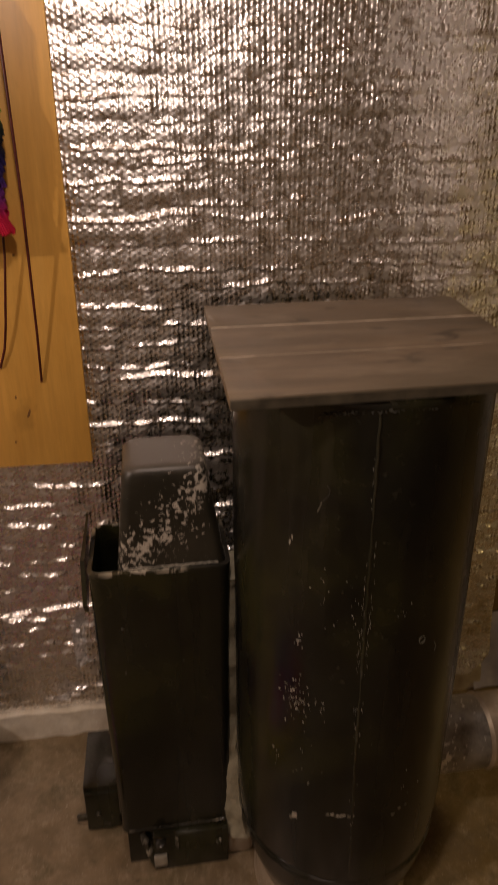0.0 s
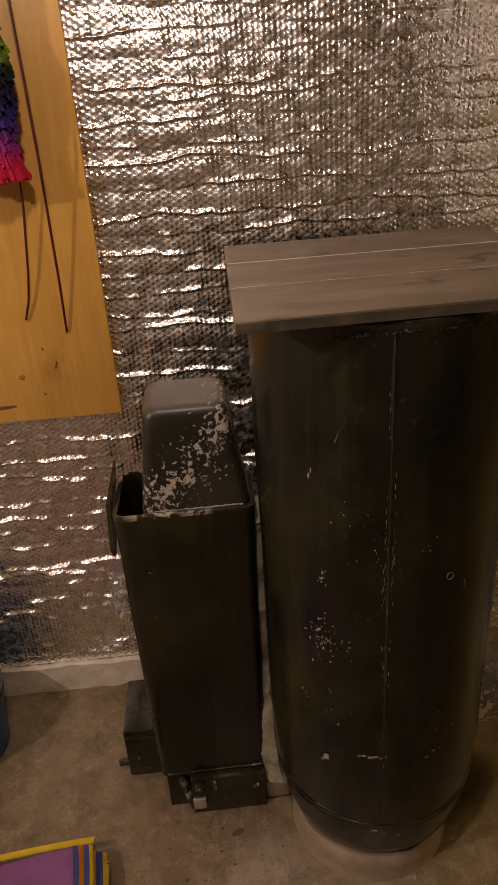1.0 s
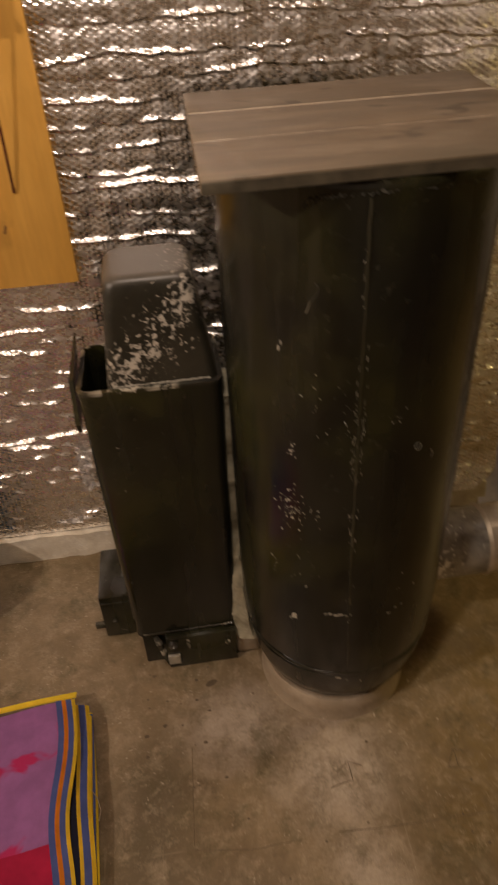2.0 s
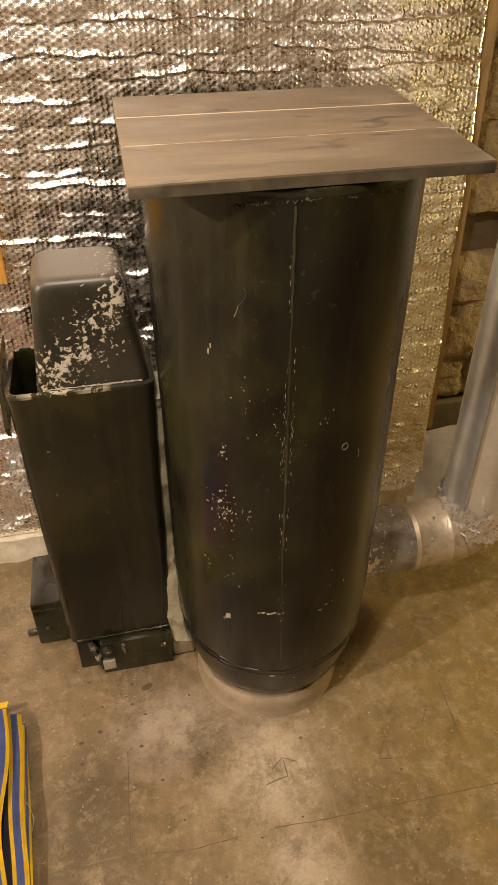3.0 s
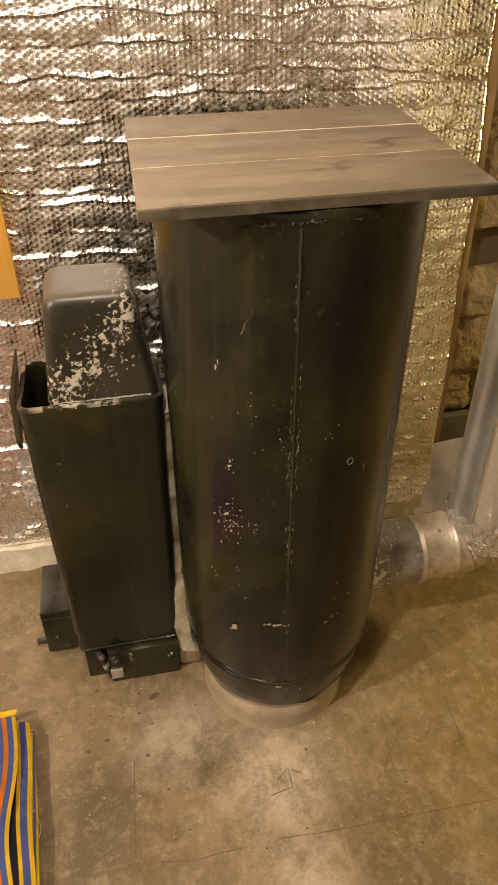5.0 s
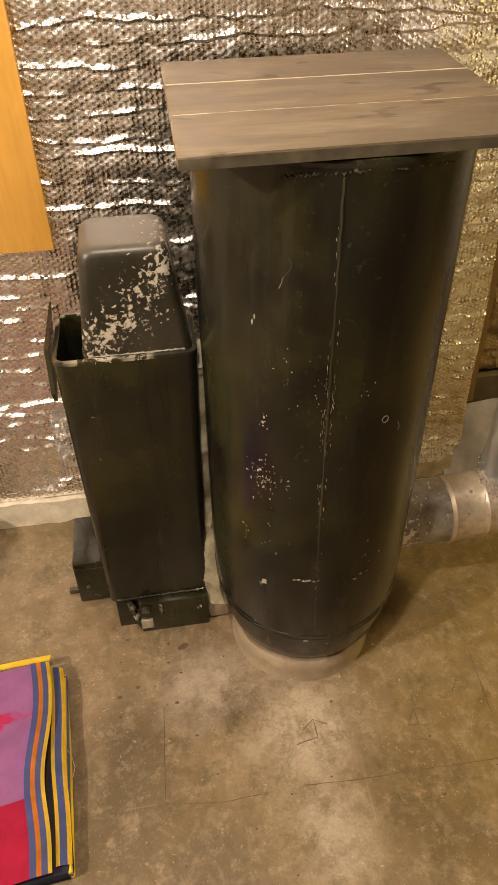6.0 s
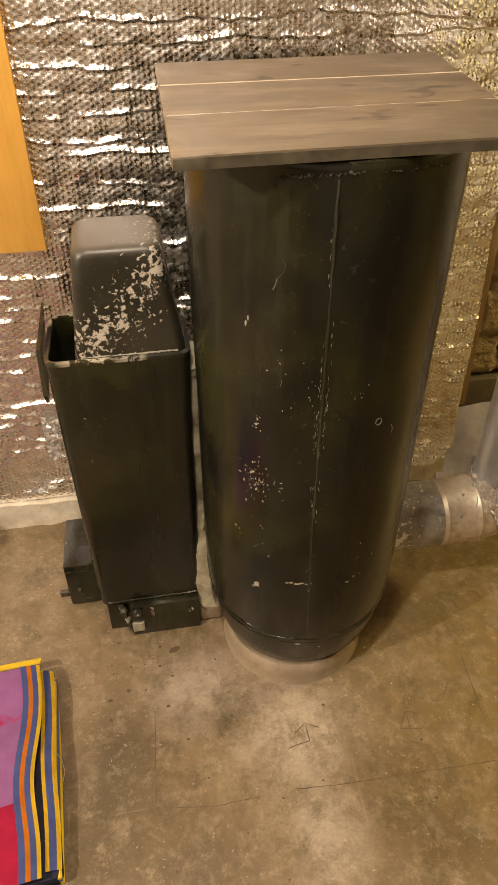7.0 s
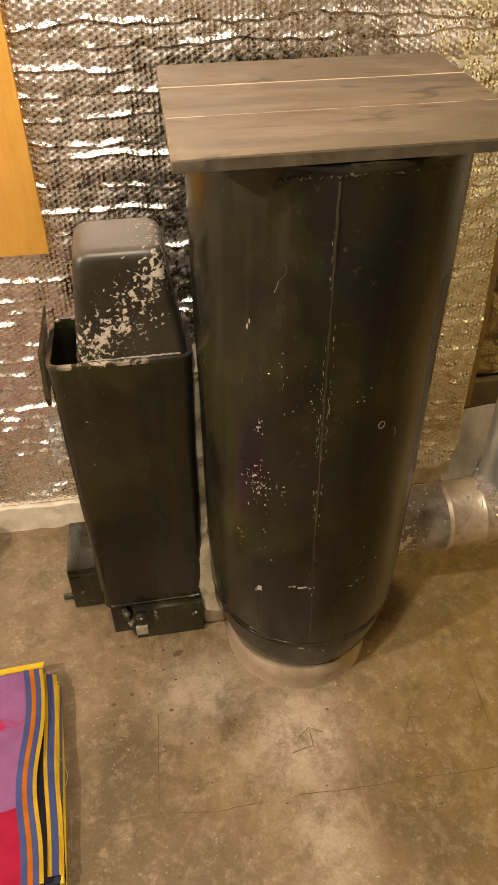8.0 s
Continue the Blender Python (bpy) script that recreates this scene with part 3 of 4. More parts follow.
card = bmesh.new()
rows = []
for j in range(9):
    f = j / 8
    yy, zz = 1.325 + 0.09 * f ** 0.8, 0.006 + 0.20 * f
    rows.append([card.verts.new((0.70 + 0.035 * f + 0.22 * i / 6, yy + 0.006 * math.sin(i * 1.1 + j * 0.5), zz)) for i in range(7)])
for a, b in zip(rows, rows[1:]):
    for i in range(6):
        card.faces.new((a[i], a[i + 1], b[i + 1], b[i]))
bmesh.ops.solidify(card, geom=card.faces[:], thickness=0.004)
solid("card_sheet", card, M_SHEET, "bent lilac-grey card sheet leaning on the wall", "card")

# ---- plywood board with the things that hang on it ----
ply = thing("plywood_board", (-0.80, 1.332, 0.804), "honey-varnished plywood board fixed over the foil wall", "board")
part("panel", block(-1.30, -0.295, 1.318, 1.336, 0.804, 2.10, 0.0015), M_PLY, ply)


def screw(x, z):
    head = lathe([(0.0005, -0.002), (0.005, -0.0015), (0.0062, 0.0), (0.0062, 0.003)], (0, 0, 0), 16)
    bmesh.ops.rotate(head, verts=head.verts, cent=(0, 0, 0), matrix=Matrix.Rotation(radians(-90), 3, "X"))
    bmesh.ops.translate(head, verts=head.verts, vec=(x, 1.3165, z))
    return part("screw", head, M_SCREW, ply, "small round screw head")


screw(-0.492, 0.905)


def dent(x, z, w, h, tilt):
    """A shallow dark knot or bruise on the panel's face."""
    bm = bmesh.new()
    c, t = math.cos(radians(tilt)), math.sin(radians(tilt))
    mid = bm.verts.new((x, 1.3172, z))
    ring = []
    for k in range(10):
        u, v = w * math.cos(k * 0.6283) * (1 + 0.25 * math.sin(k * 2.3)), h * math.sin(k * 0.6283)
        ring.append(bm.verts.new((x + c * u - t * v, 1.3178, z + t * u + c * v)))
    for k in range(10):
        bm.faces.new((mid, ring[k], ring[(k + 1) % 10]))
    return part("knot", bm, M_KNOT, ply, "small dark knot")


dent(-0.415, 0.925, 0.0025, 0.010, -20)
dent(-0.437, 0.962, 0.0020, 0.0035, 10)
dent(-0.450, 0.862, 0.0025, 0.0025, 0)
dent(-0.545, 0.838, 0.030, 0.004, 4)
dent(-0.402, 1.25, 0.0025, 0.0020, 0)


def duster():
    ob = thing("rainbow_duster", (-0.470, 1.285, 1.292), "fluffy rainbow duster hanging on the plywood board", "duster")
    q = random.Random(8)
    bm = bmesh.new()
    for k in range(3600):
        z0 = 1.305 + 0.36 * q.random() ** 0.9
        a = q.uniform(0, 2 * math.pi)
        wide = (0.064 + 0.007 * math.cos((z0 - 1.30) * 30)) * q.uniform(0.82, 1.03)
        root = Vector((-0.452 + 0.008 * math.cos(a), 1.262 + 0.006 * math.sin(a), z0 + 0.035))
        tip = Vector((-0.452 + wide * math.cos(a), 1.262 + 0.7 * wide * math.sin(a), z0 - q.uniform(0.03, 0.075)))
        tip.y = min(max(tip.y, 1.212), 1.312)
        tip.z = max(tip.z, 1.294 + q.uniform(0, 0.008))
        mid = root * 0.35 + tip * 0.65 + Vector((0, 0, 0.020))
        mid.y = min(mid.y, 1.312)
        tube([root, mid, tip], [0.0024, 0.0042, 0.0030], 4, bm)
    part("head", bm, M_DUSTER, ob, "fluffy fibres running from green through blue to red", 60)
    part("handle", tube([(-0.406, 1.285, 1.34), (-0.413, 1.290, 1.25), (-0.432, 1.302, 1.12), (-0.442, 1.308, 1.07), (-0.457, 1.313, 1.028)], 0.0024, 8), M_WIRE, ob, "thin dark wire handle")
    return ob


duster()
solid("wire_rod", tube([(-0.360, 1.225, 1.95), (-0.362, 1.235, 1.70), (-0.364, 1.262, 1.35), (-0.374, 1.298, 1.10), (-0.380, 1.314, 0.995)], 0.0026, 8), M_WIRE,
      "thin dark reddish metal rod hanging against the plywood", "rod", at=(-0.38, 1.314, 0.995))
solid("wire_hook", tube([(-0.402, 1.317, 1.64), (-0.402, 1.285, 1.62), (-0.402, 1.262, 1.605), (-0.402, 1.250, 1.625)], 0.004, 8), M_WIRE,
      "dark bent hook screwed into the plywood board", "hook", at=(-0.402, 1.317, 1.63))

# ---- heater tank on its plinth ----
TX, TY, TR = 0.1735, 0.9177, 0.2047
PLINTH_TOP = 0.058
solid("plinth", lathe([(0.163, 0.0), (0.161, 0.005), (0.159, 0.030), (0.157, 0.050), (0.152, PLINTH_TOP), (0.01, PLINTH_TOP)], (0.162, 0.895, 0), 96), M_PLINTH,
      "low round pale concrete plinth under the black tank", "plinth", at=(TX, TY, 0))
tank = thing("heater_tank", (TX, TY, PLINTH_TOP), "tall black-painted steel tank with scratches and worn flecks", "tank")


def tank_radius(z):
    """The straight shell over a deep dished bottom head."""
    f = min(1.0, max(0.0, (z - 0.035) / 0.41))
    return 0.1176 + (TR - 0.1176) * (1 - (1 - f) ** 3.1) ** (1 / 3.1)


profile = [(0.002, PLINTH_TOP + 0.0005), (0.146, PLINTH_TOP + 0.0005), (0.157, 0.0605)]
profile += [(tank_radius(z), z) for z in (0.065, 0.073, 0.085, 0.10, 0.12, 0.145, 0.172, 0.205, 0.24, 0.28, 0.32, 0.36, 0.40, 0.445)]
profile += [(TR, 0.446 + (1.118 - 0.446) * k / 22) for k in range(1, 23)]
profile += [(TR + 0.0015, 1.128), (TR + 0.0015, 1.138), (TR - 0.002, 1.141), (TR - 0.008, 1.141), (TR - 0.008, 1.09), (0.002, 1.085)]
body = lathe(profile, (TX, TY, 0), 128)
for v in body.verts:
    d = Vector((v.co.x - TX, v.co.y - TY, 0))
    if d.length > 0.19:
        v.co += d.normalized() * 0.0016 * noise.noise(v.co * 7)
part("shell", body, M_TANK, tank, "", 60)


def on_tank(x, z, out=0.0):
    """A place on the tank's camera-side skin."""
    dx = x - TX
    r = tank_radius(z)
    return Vector((TX + dx * (1 + out / r), TY - math.sqrt(r * r - dx * dx) * (1 + out / r), z))


q = random.Random(9)
weld = tube([on_tank(0.1385 + 0.0025 * k / 60 + 0.006 * max(0, (k - 40) / 20) + 0.0006 * math.sin(k * 2.1), 1.120 - 0.93 * k / 60, -0.0008) for k in range(61)], [0.0021 + 0.0008 * math.sin(k * 0.31) ** 2 + q.uniform(-0.0005, 0.0005) for k in range(61)], 7)
part("weld_seam", weld, M_WELD, tank, "worn vertical weld seam")
for name, z, thick in (("bottom_weld", 0.186, 0.0020), ("bottom_weld", 0.172, 0.0011)):
    ringweld = bmesh.new()
    rw = tank_radius(z) + 0.0002
    tube([(TX + rw * math.cos(2 * math.pi * k / 96), TY + rw * math.sin(2 * math.pi * k / 96), z + 0.0007 * math.sin(k * 1.3)) for k in range(97)], thick, 6, ringweld)
    part(name, ringweld, M_WELD, tank, "weld round the bottom head")


def fleck(x, z, w, h, seed, material, out=0.0006):
    """A thin ragged flake standing on the tank's skin."""
    q = random.Random(seed)
    n = 11
    bm = bmesh.new()
    mid = bm.verts.new(on_tank(x, z, out + 0.0008))
    ring = []
    for k in range(n):
        a = 2 * math.pi * k / n
        s = q.uniform(0.45, 1.0)
        ring.append(bm.verts.new(on_tank(x + s * w / 2 * math.cos(a), z + s * h / 2 * math.sin(a), out)))
    for k in range(n):
        bm.faces.new((mid, ring[k], ring[(k + 1) % n]))
    return part("paint_chip", bm, material, tank, "small bright fleck for chipped paint and painted glints", 60)


M_CRUST = make_plain("dull_crust", (0.036, 0.034, 0.025), 0.8, 0.0, 0.5, 120)
M_SCUFF = make_plain("pale_scuff", (0.17, 0.16, 0.12), 0.55, 0.0, 0.3, 90)
# bright flecks painted in for the highlights where the tank curves inwards
fleck(0.050, 0.344, 0.012, 0.024, 1, M_BARE, 0.0012)
fleck(0.044, 0.334, 0.008, 0.012, 11, M_SCUFF)
for k, (x, w) in enumerate(((0.102, 0.008), (0.110, 0.010), (0.119, 0.013), (0.127, 0.012), (0.137, 0.009), (0.145, 0.005))):
    fleck(x, 0.371 + 0.002 * (k % 2), w, 0.008, 20 + k, M_BARE if k in (1, 2, 3) else M_SCUFF)
for k, (x, z, w, h) in enumerate(((0.218, 0.360, 0.012, 0.009), (0.230, 0.370, 0.010, 0.008), (0.243, 0.372, 0.008, 0.006), (0.133, 0.167, 0.016, 0.008), (0.128, 0.165, 0.007, 0.005), (0.178, 0.150, 0.007, 0.005), (0.150, 0.158, 0.006, 0.004))):
    fleck(x, z, w, h, 40 + k, M_SCUFF if k not in (3, 5) else M_BARE)


def scratch(points, radius, material=None, label="pale scratch in the paint"):
    """A fine raised scratch following the tank's skin."""
    return part("scratch", tube([on_tank(x, z, 0.0001) for x, z in points], radius, 5), material or M_SCUFF, tank, label)


fleck(0.033, 0.907, 0.0032, 0.014, 6, M_BARE)
fleck(0.036, 0.916, 0.0030, 0.014, 7, M_BARE)
scratch(((0.071, 0.985), (0.075, 0.990), (0.080, 0.998), (0.081, 1.006), (0.077, 1.012)), 0.0006, M_CRUST)
scratch(((0.066, 0.968), (0.069, 0.976), (0.071, 0.985)), 0.0007)
# a worn ring mark and its neighbour
scratch([(0.236 + 0.0055 * math.cos(0.6 * k), 0.738 + 0.0065 * math.sin(0.6 * k)) for k in range(12)], 0.0007)
scratch(((0.262, 0.722), (0.266, 0.712), (0.264, 0.704)), 0.0006)
q = random.Random(31)
crust = tube([on_tank(0.066 + 0.23 * k / 140, 1.1270 - 0.010 * (abs(k - 74) / 74) ** 2 + q.uniform(-0.0018, 0.0018), 0.0001) for k in range(141)], [q.uniform(0.0003, 0.0026) * (0.4 + 0.6 * abs(math.sin(k * 0.09))) for k in range(141)], 5)
part("rim_crust", roughen(crust, 0.0022, 260), M_CRUST, tank, "lumpy dull crust under the lid")
q = random.Random(21)
for k in range(84):
    z = q.gauss(0.73, 0.085) if k < 54 else q.uniform(0.25, 1.08)
    x = 0.1405 + q.choice((-0.0075, -0.005, 0.0045, 0.006)) * q.uniform(0.7, 1.3)
    fleck(x, z, q.uniform(0.0005, 0.0018), q.uniform(0.003, 0.014), q.random(), M_SCUFF if q.random() < 0.82 else M_BARE)
for cx, cz, sx, sz, count, big in ((0.049, 0.735, 0.009, 0.014, 12, 1.7), (0.052, 0.615, 0.022, 0.034, 70, 1.35), (0.087, 0.610, 0.004, 0.016, 7, 1.6), (0.118, 0.80, 0.014, 0.05, 14, 1.0), (0.058, 0.49, 0.014, 0.06, 9, 1.2), (0.020, 0.46, 0.006, 0.03, 6, 1.5),
                                   (0.195, 0.80, 0.014, 0.014, 8, 1.0), (0.075, 0.83, 0.014, 0.05, 10, 1.1), (0.24, 0.42, 0.03, 0.03, 5, 1.0), (0.16, 0.50, 0.06, 0.20, 8, 0.7)):
    for k in range(count):
        x = min(max(cx + q.gauss(0, sx * 0.6), TX - 0.16), TX + 0.16)
        fleck(x, cz + q.gauss(0, sz * 0.6), big * q.choice((0.5, 0.8, 1.0, 1.5)) * q.uniform(0.0009, 0.0028), big * q.choice((0.6, 1.0, 1.6)) * q.uniform(0.0012, 0.0050), q.random(), M_SCUFF if q.random() < 0.6 else M_BARE)

lid = thing("wooden_lid", (0.19, 0.98, 1.1415), "weathered brown lid of three boards on the tank", "lid")
left_edge = lambda y: -0.060 + (y - 0.712) * 0.026
right_edge = lambda y: 0.400 + (y - 0.735) * 0.124
front_y = lambda x: 0.708 + (x + 0.06) * 0.030
q = random.Random(2)
for k in range(3):
    ya, yb = 0.178 * k + (0.0016 if k else 0), 0.178 * (k + 1) - 0.0016
    pts = []
    for i in range(13):
        f = i / 12
        x = left_edge(0.712 + ya) + f * (right_edge(0.712 + ya) - left_edge(0.712 + ya))
        pts.append((x, front_y(x) + ya + (q.uniform(-0.0012, 0.0012) if k else 0)))
    back = []
    for i in range(13):
        f = 1 - i / 12
        x = left_edge(0.712 + yb) + f * (right_edge(0.712 + yb) - left_edge(0.712 + yb))
        back.append((x, front_y(x) + yb + q.uniform(-0.0012, 0.0012)))
    part("plank", prism(pts + back, 1.1418, 1.157 - 0.0008 * k, 0.0016), M_LID, lid)
for k in (1, 2):
    y = 0.178 * k
    a, b = left_edge(0.712 + y) + 0.002, right_edge(0.712 + y) - 0.002
    strip = [(a + (b - a) * i / 30, front_y(a + (b - a) * i / 30) + y + q.uniform(-0.0008, 0.0008), 1.1557) for i in range(31)]
    part("splintered_edge", tube(strip, [0.0012 + 0.0007 * q.random() for i in range(31)], 5), M_LIDGAP, lid, "pale splintered joint between boards")

a, b = left_edge(0.712) + 0.001, right_edge(0.712) - 0.001
# added strip: the front face's shade is put into its dark colour
band = [(a + (b - a) * i / 12, front_y(a + (b - a) * i / 12) - 0.0022) for i in range(13)]
band += [(x, y + 0.004) for x, y in reversed(band)]
part("edge_band", prism(band, 1.1420, 1.1550, 0.0005), M_SHADED_EDGE, lid, "dark front edge strip with shade put into its colour")

# ---- feed column with its insert ----
BX0, BX1, BY0, BY1, BZ0, BZ1 = -0.287, -0.036, 0.944, 1.120, 0.104, 0.757
column = thing("feed_box", (-0.16, 1.03, 0.0), "open-topped black steel feed box beside the tank", "box")
outer, inner = rounded_rect(BX0, BX1, BY0, BY1, 0.020), rounded_rect(BX0 + 0.007, BX1 - 0.007, BY0 + 0.007, BY1 - 0.007, 0.014)
narrow = lambda x, z: -0.16 + (x + 0.16) * (1 - 0.075 * (BZ1 - z) / (BZ1 - BZ0))
loops = [[(narrow(x, BZ0), y, BZ0) for x, y in outer]] + [[(narrow(x, z) + 0.0012 * math.sin(z * 9), y + 0.001 * math.sin(z * 13), z) for x, y in outer] for z in np.linspace(BZ0 + 0.03, BZ1 - 0.02, 14)]
loops += [[(x, y, BZ1 - 0.002) for x, y in outer], [(x * 0.998 - 0.0003, y * 0.998 + 0.002, BZ1) for x, y in outer], [(x, y, BZ1) for x, y in inner], [(x, y, BZ0 + 0.05) for x, y in inner]]
part("casing", loft(loops), M_STEEL, column)
lip_outer, lip_inner = rounded_rect(BX0 - 0.0012, BX1 + 0.0012, BY0 - 0.0012, BY1 + 0.0012, 0.021), rounded_rect(BX0 + 0.006, BX1 - 0.006, BY0 + 0.006, BY1 - 0.006, 0.015)
rim = loft([[(x, y, z) for x, y in lip] for lip, z in ((lip_outer, BZ1 - 0.005), (lip_outer, BZ1 + 0.001), (lip_inner, BZ1 + 0.003), (lip_inner, BZ1 - 0.006), (lip_outer, BZ1 - 0.005))], False, False)
part("rim", rim, M_RIM, column, "worn shiny rim")

flap = loft([[(-0.2935, 1.125, 0.785), (-0.2935, 0.985, 0.765), (-0.2935, 0.955, 0.690), (-0.2935, 0.965, 0.668), (-0.2935, 1.02, 0.700)],
             [(-0.2970, 1.125, 0.785), (-0.3010, 0.985, 0.765), (-0.3010, 0.955, 0.690), (-0.3000, 0.965, 0.668), (-0.2990, 1.02, 0.700)]])
part("side_flap", flap, M_STEEL, column, "thin bent steel flap on the rim")

base = block(-0.267, -0.052, 0.952, 1.112, 0.0, 0.106, 0.004)
part("burn_chamber", base, M_STEEL, column)
q = random.Random(23)
ledge = tube([(-0.262 + 0.206 * k / 50, 0.9435 + q.uniform(-0.0006, 0.0006), 0.112 + q.uniform(-0.0012, 0.0012)) for k in range(51)], [q.uniform(0.0010, 0.0030) for k in range(51)], 6)
part("bottom_ledge", ledge, M_RIM, column, "rough scuffed lower edge")
drawer = block(-0.214, -0.054, 0.927, 0.955, 0.0, 0.104, 0.003)
drawer_part = part("air_drawer", drawer, M_STEEL, column)
part("knob", lathe([(0.004, 0.0), (0.010, 0.002), (0.011, 0.010), (0.004, 0.014)], (-0.198, 0.921, 0.083), 16), M_RIM, drawer_part, "worn round knob")
q = random.Random(6)
latch = tube([(-0.236, 0.946, 0.098), (-0.230, 0.938, 0.085), (-0.226, 0.940, 0.060), (-0.220, 0.932, 0.045), (-0.214, 0.926, 0.020)], [0.006, 0.010, 0.007, 0.009, 0.004], 6)
part("latch", roughen(latch, 0.003, 60), M_RIM, column, "bent scuffed latch")
part("front_clip", block(-0.168, -0.160, 0.925, 0.930, 0.06, 0.097, 0.001), M_RIM, column, "small scuffed clip")
part("worn_plate", block(-0.214, -0.186, 0.921, 0.928, 0.020, 0.050, 0.002), M_BARE, column, "small bare steel plate on the drawer")
part("corner_bolt", lathe([(0.006, 0.0), (0.006, 0.004), (0.003, 0.005)], (-0.075, 0.925, 0.07), 12), M_RIM, column)

levels = []
for k in range(48):
    z = 0.070 + 0.30 * k / 22
    low = min(1.0, k / 22)
    left = -0.062
    skin = TX - math.sqrt(tank_radius(z) ** 2 - 0.035 ** 2)
    # the smear fills the wedge below and thins to a sliver higher up
    right = max(-0.037, skin + 0.006)
    front = 0.930 + 0.038 * low ** 2 + 0.003 * math.sin(k * 0.9)
    levels.append([(left, 1.06, z), (left, front + 0.02, z), (-0.046, front, z), (-0.040 + (right + 0.040) * 0.5, front - 0.010 * (1 - low), z), (right, front + 0.004, z), (right + 0.008, front + 0.03, z), (right + 0.008, 1.06, z)])
lump = loft(levels)
bmesh.ops.subdivide_edges(lump, edges=lump.edges[:], cuts=1, use_grid_fill=True)
roughen(lump, 0.003, 30)
roughen(lump, 0.003, 120)
part("cement_joint", lump, M_CEMENT, column, "grey-green cement smeared between box and tank")
foot = block(-0.056, 0.002, 0.938, 1.05, 0.0, 0.085, 0.014, 3)
bmesh.ops.subdivide_edges(foot, edges=foot.edges[:], cuts=1, use_grid_fill=True)
part("cement_foot", roughen(foot, 0.004, 40), M_PLINTH, column, "pale cement pad between box and tank")

IY0 = 0.952
insert = thing("steel_insert", (-0.14, 1.02, 0.757), "rounded black steel liner with silvery chipped paint", "liner")
loops = []
for z, fx0, fx1, fy0, fy1, rad in ((0.62, -0.238, -0.040, 0.950, 1.098, 0.018), (0.757, -0.235, -0.043, 0.952, 1.095, 0.018), (0.85, -0.2245, -0.0575, 0.9585, 1.091, 0.018), (0.920, -0.2165, -0.0680, 0.9635, 1.0885, 0.019),
                                   (0.932, -0.2150, -0.0697, 0.9650, 1.0880, 0.020), (0.939, -0.2125, -0.0718, 0.9672, 1.0865, 0.021), (0.9435, -0.2090, -0.0750, 0.9705, 1.0845, 0.022), (0.9460, -0.2040, -0.0800, 0.9755, 1.081, 0.022), (0.9468, -0.1970, -0.0870, 0.983, 1.075, 0.020)):
    loops.append([(x, y, z + (0.010 * (y - 0.965) / 0.12 if z > 0.9 else 0)) for x, y in rounded_rect(fx0, fx1, fy0, fy1, rad, 6)])
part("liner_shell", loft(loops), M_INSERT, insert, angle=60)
q = random.Random(14)
edge = [(-0.222 + 0.165 * k / 40, IY0 - 0.0005 + q.uniform(-0.0006, 0.0006), 0.7615 + q.uniform(-0.0008, 0.0008)) for k in range(41)]
part("worn_edge", tube(edge, [q.uniform(0.0006, 0.0022) for k in range(41)], 5), M_BARE, insert, "bright worn line along the rim")

side = thing("clean_out_box", (-0.33, 1.12, 0.0), "small black steel clean-out box on the floor", "box")
part("casing", block(-0.364, -0.286, 1.044, 1.205, 0.0, 0.138, 0.004), M_STEEL, side)
part("cover", block(-0.362, -0.288, 1.040, 1.046, 0.006, 0.120, 0.002), M_STEEL, side)
part("tab", block(-0.386, -0.360, 1.046, 1.058, 0.030, 0.044, 0.002), M_RIM, side, "small rusty tab")
part("stud_bolt", lathe([(0.006, 0.0), (0.006, 0.004), (0.003, 0.006)], (-0.335, 1.037, 0.06), 12), M_RIM, side)

# ---- flue pipe ----
DY, DZ, DR = 1.0, 0.217, 0.079
flue = thing("flue_pipe", (0.38, DY, 0.14), "galvanised flue pipe elbow leading off the tank", "pipe")
part("collar", lathe([(DR - 0.002, 0.330), (DR, 0.350), (DR, 0.40), (DR, 0.525), (DR - 0.002, 0.530)], (0, DY, DZ), 64, "x"), M_COLLAR, flue, "grey collar with flaking paint")
seg = [(DR - 0.003, 0.522), (DR + 0.001, 0.524), (DR + 0.005, 0.532), (DR + 0.001, 0.540), (DR + 0.001, 0.606), (DR + 0.005, 0.612), (DR + 0.001, 0.618), (DR, 0.624)]
part("straight_section", lathe(seg, (0, DY, DZ), 64, "x", False), M_TARN, flue, "tarnished brownish steel")
# the elbow turns up in gored pieces
turn, cx, cz = 0.073, 0.622, DZ + 0.073


def elbow():
    bm = bmesh.new()
    rings = []
    for k in range(5):
        a = radians(90 * k / 4)
        for dr in (-0.0006, 0.0028, -0.0006) if 0 < k < 4 else (0,):
            ring = []
            for j in range(48):
                t = 2 * math.pi * j / 48
                u = (DR + dr) * math.cos(t)
                ring.append(bm.verts.new((cx + math.sin(a) * (turn + u) + (0.004 * (dr > 0)) * math.cos(a), DY + (DR + dr) * math.sin(t), cz - math.cos(a) * (turn + u))))
            rings.append(ring)
    for a, b in zip(rings, rings[1:]):
        for j in range(48):
            bm.faces.new((a[j], a[(j + 1) % 48], b[(j + 1) % 48], b[j]))
    return bm


part("elbow", elbow(), M_TARN, flue)
EX = cx + turn
part("riser", lathe([(DR + 0.001, cz - 0.004), (DR + 0.004, cz), (DR + 0.004, cz + 0.03), (DR + 0.001, cz + 0.035), (DR + 0.001, 1.2), (DR + 0.001, TOP - 0.002)], (EX, DY, 0), 64, "z", False), M_GALV, flue)
part("riser_seam", block(EX - 0.064, EX - 0.056, DY - 0.0565, DY - 0.050, cz + 0.02, TOP - 0.01, 0.001), M_GALV, flue)


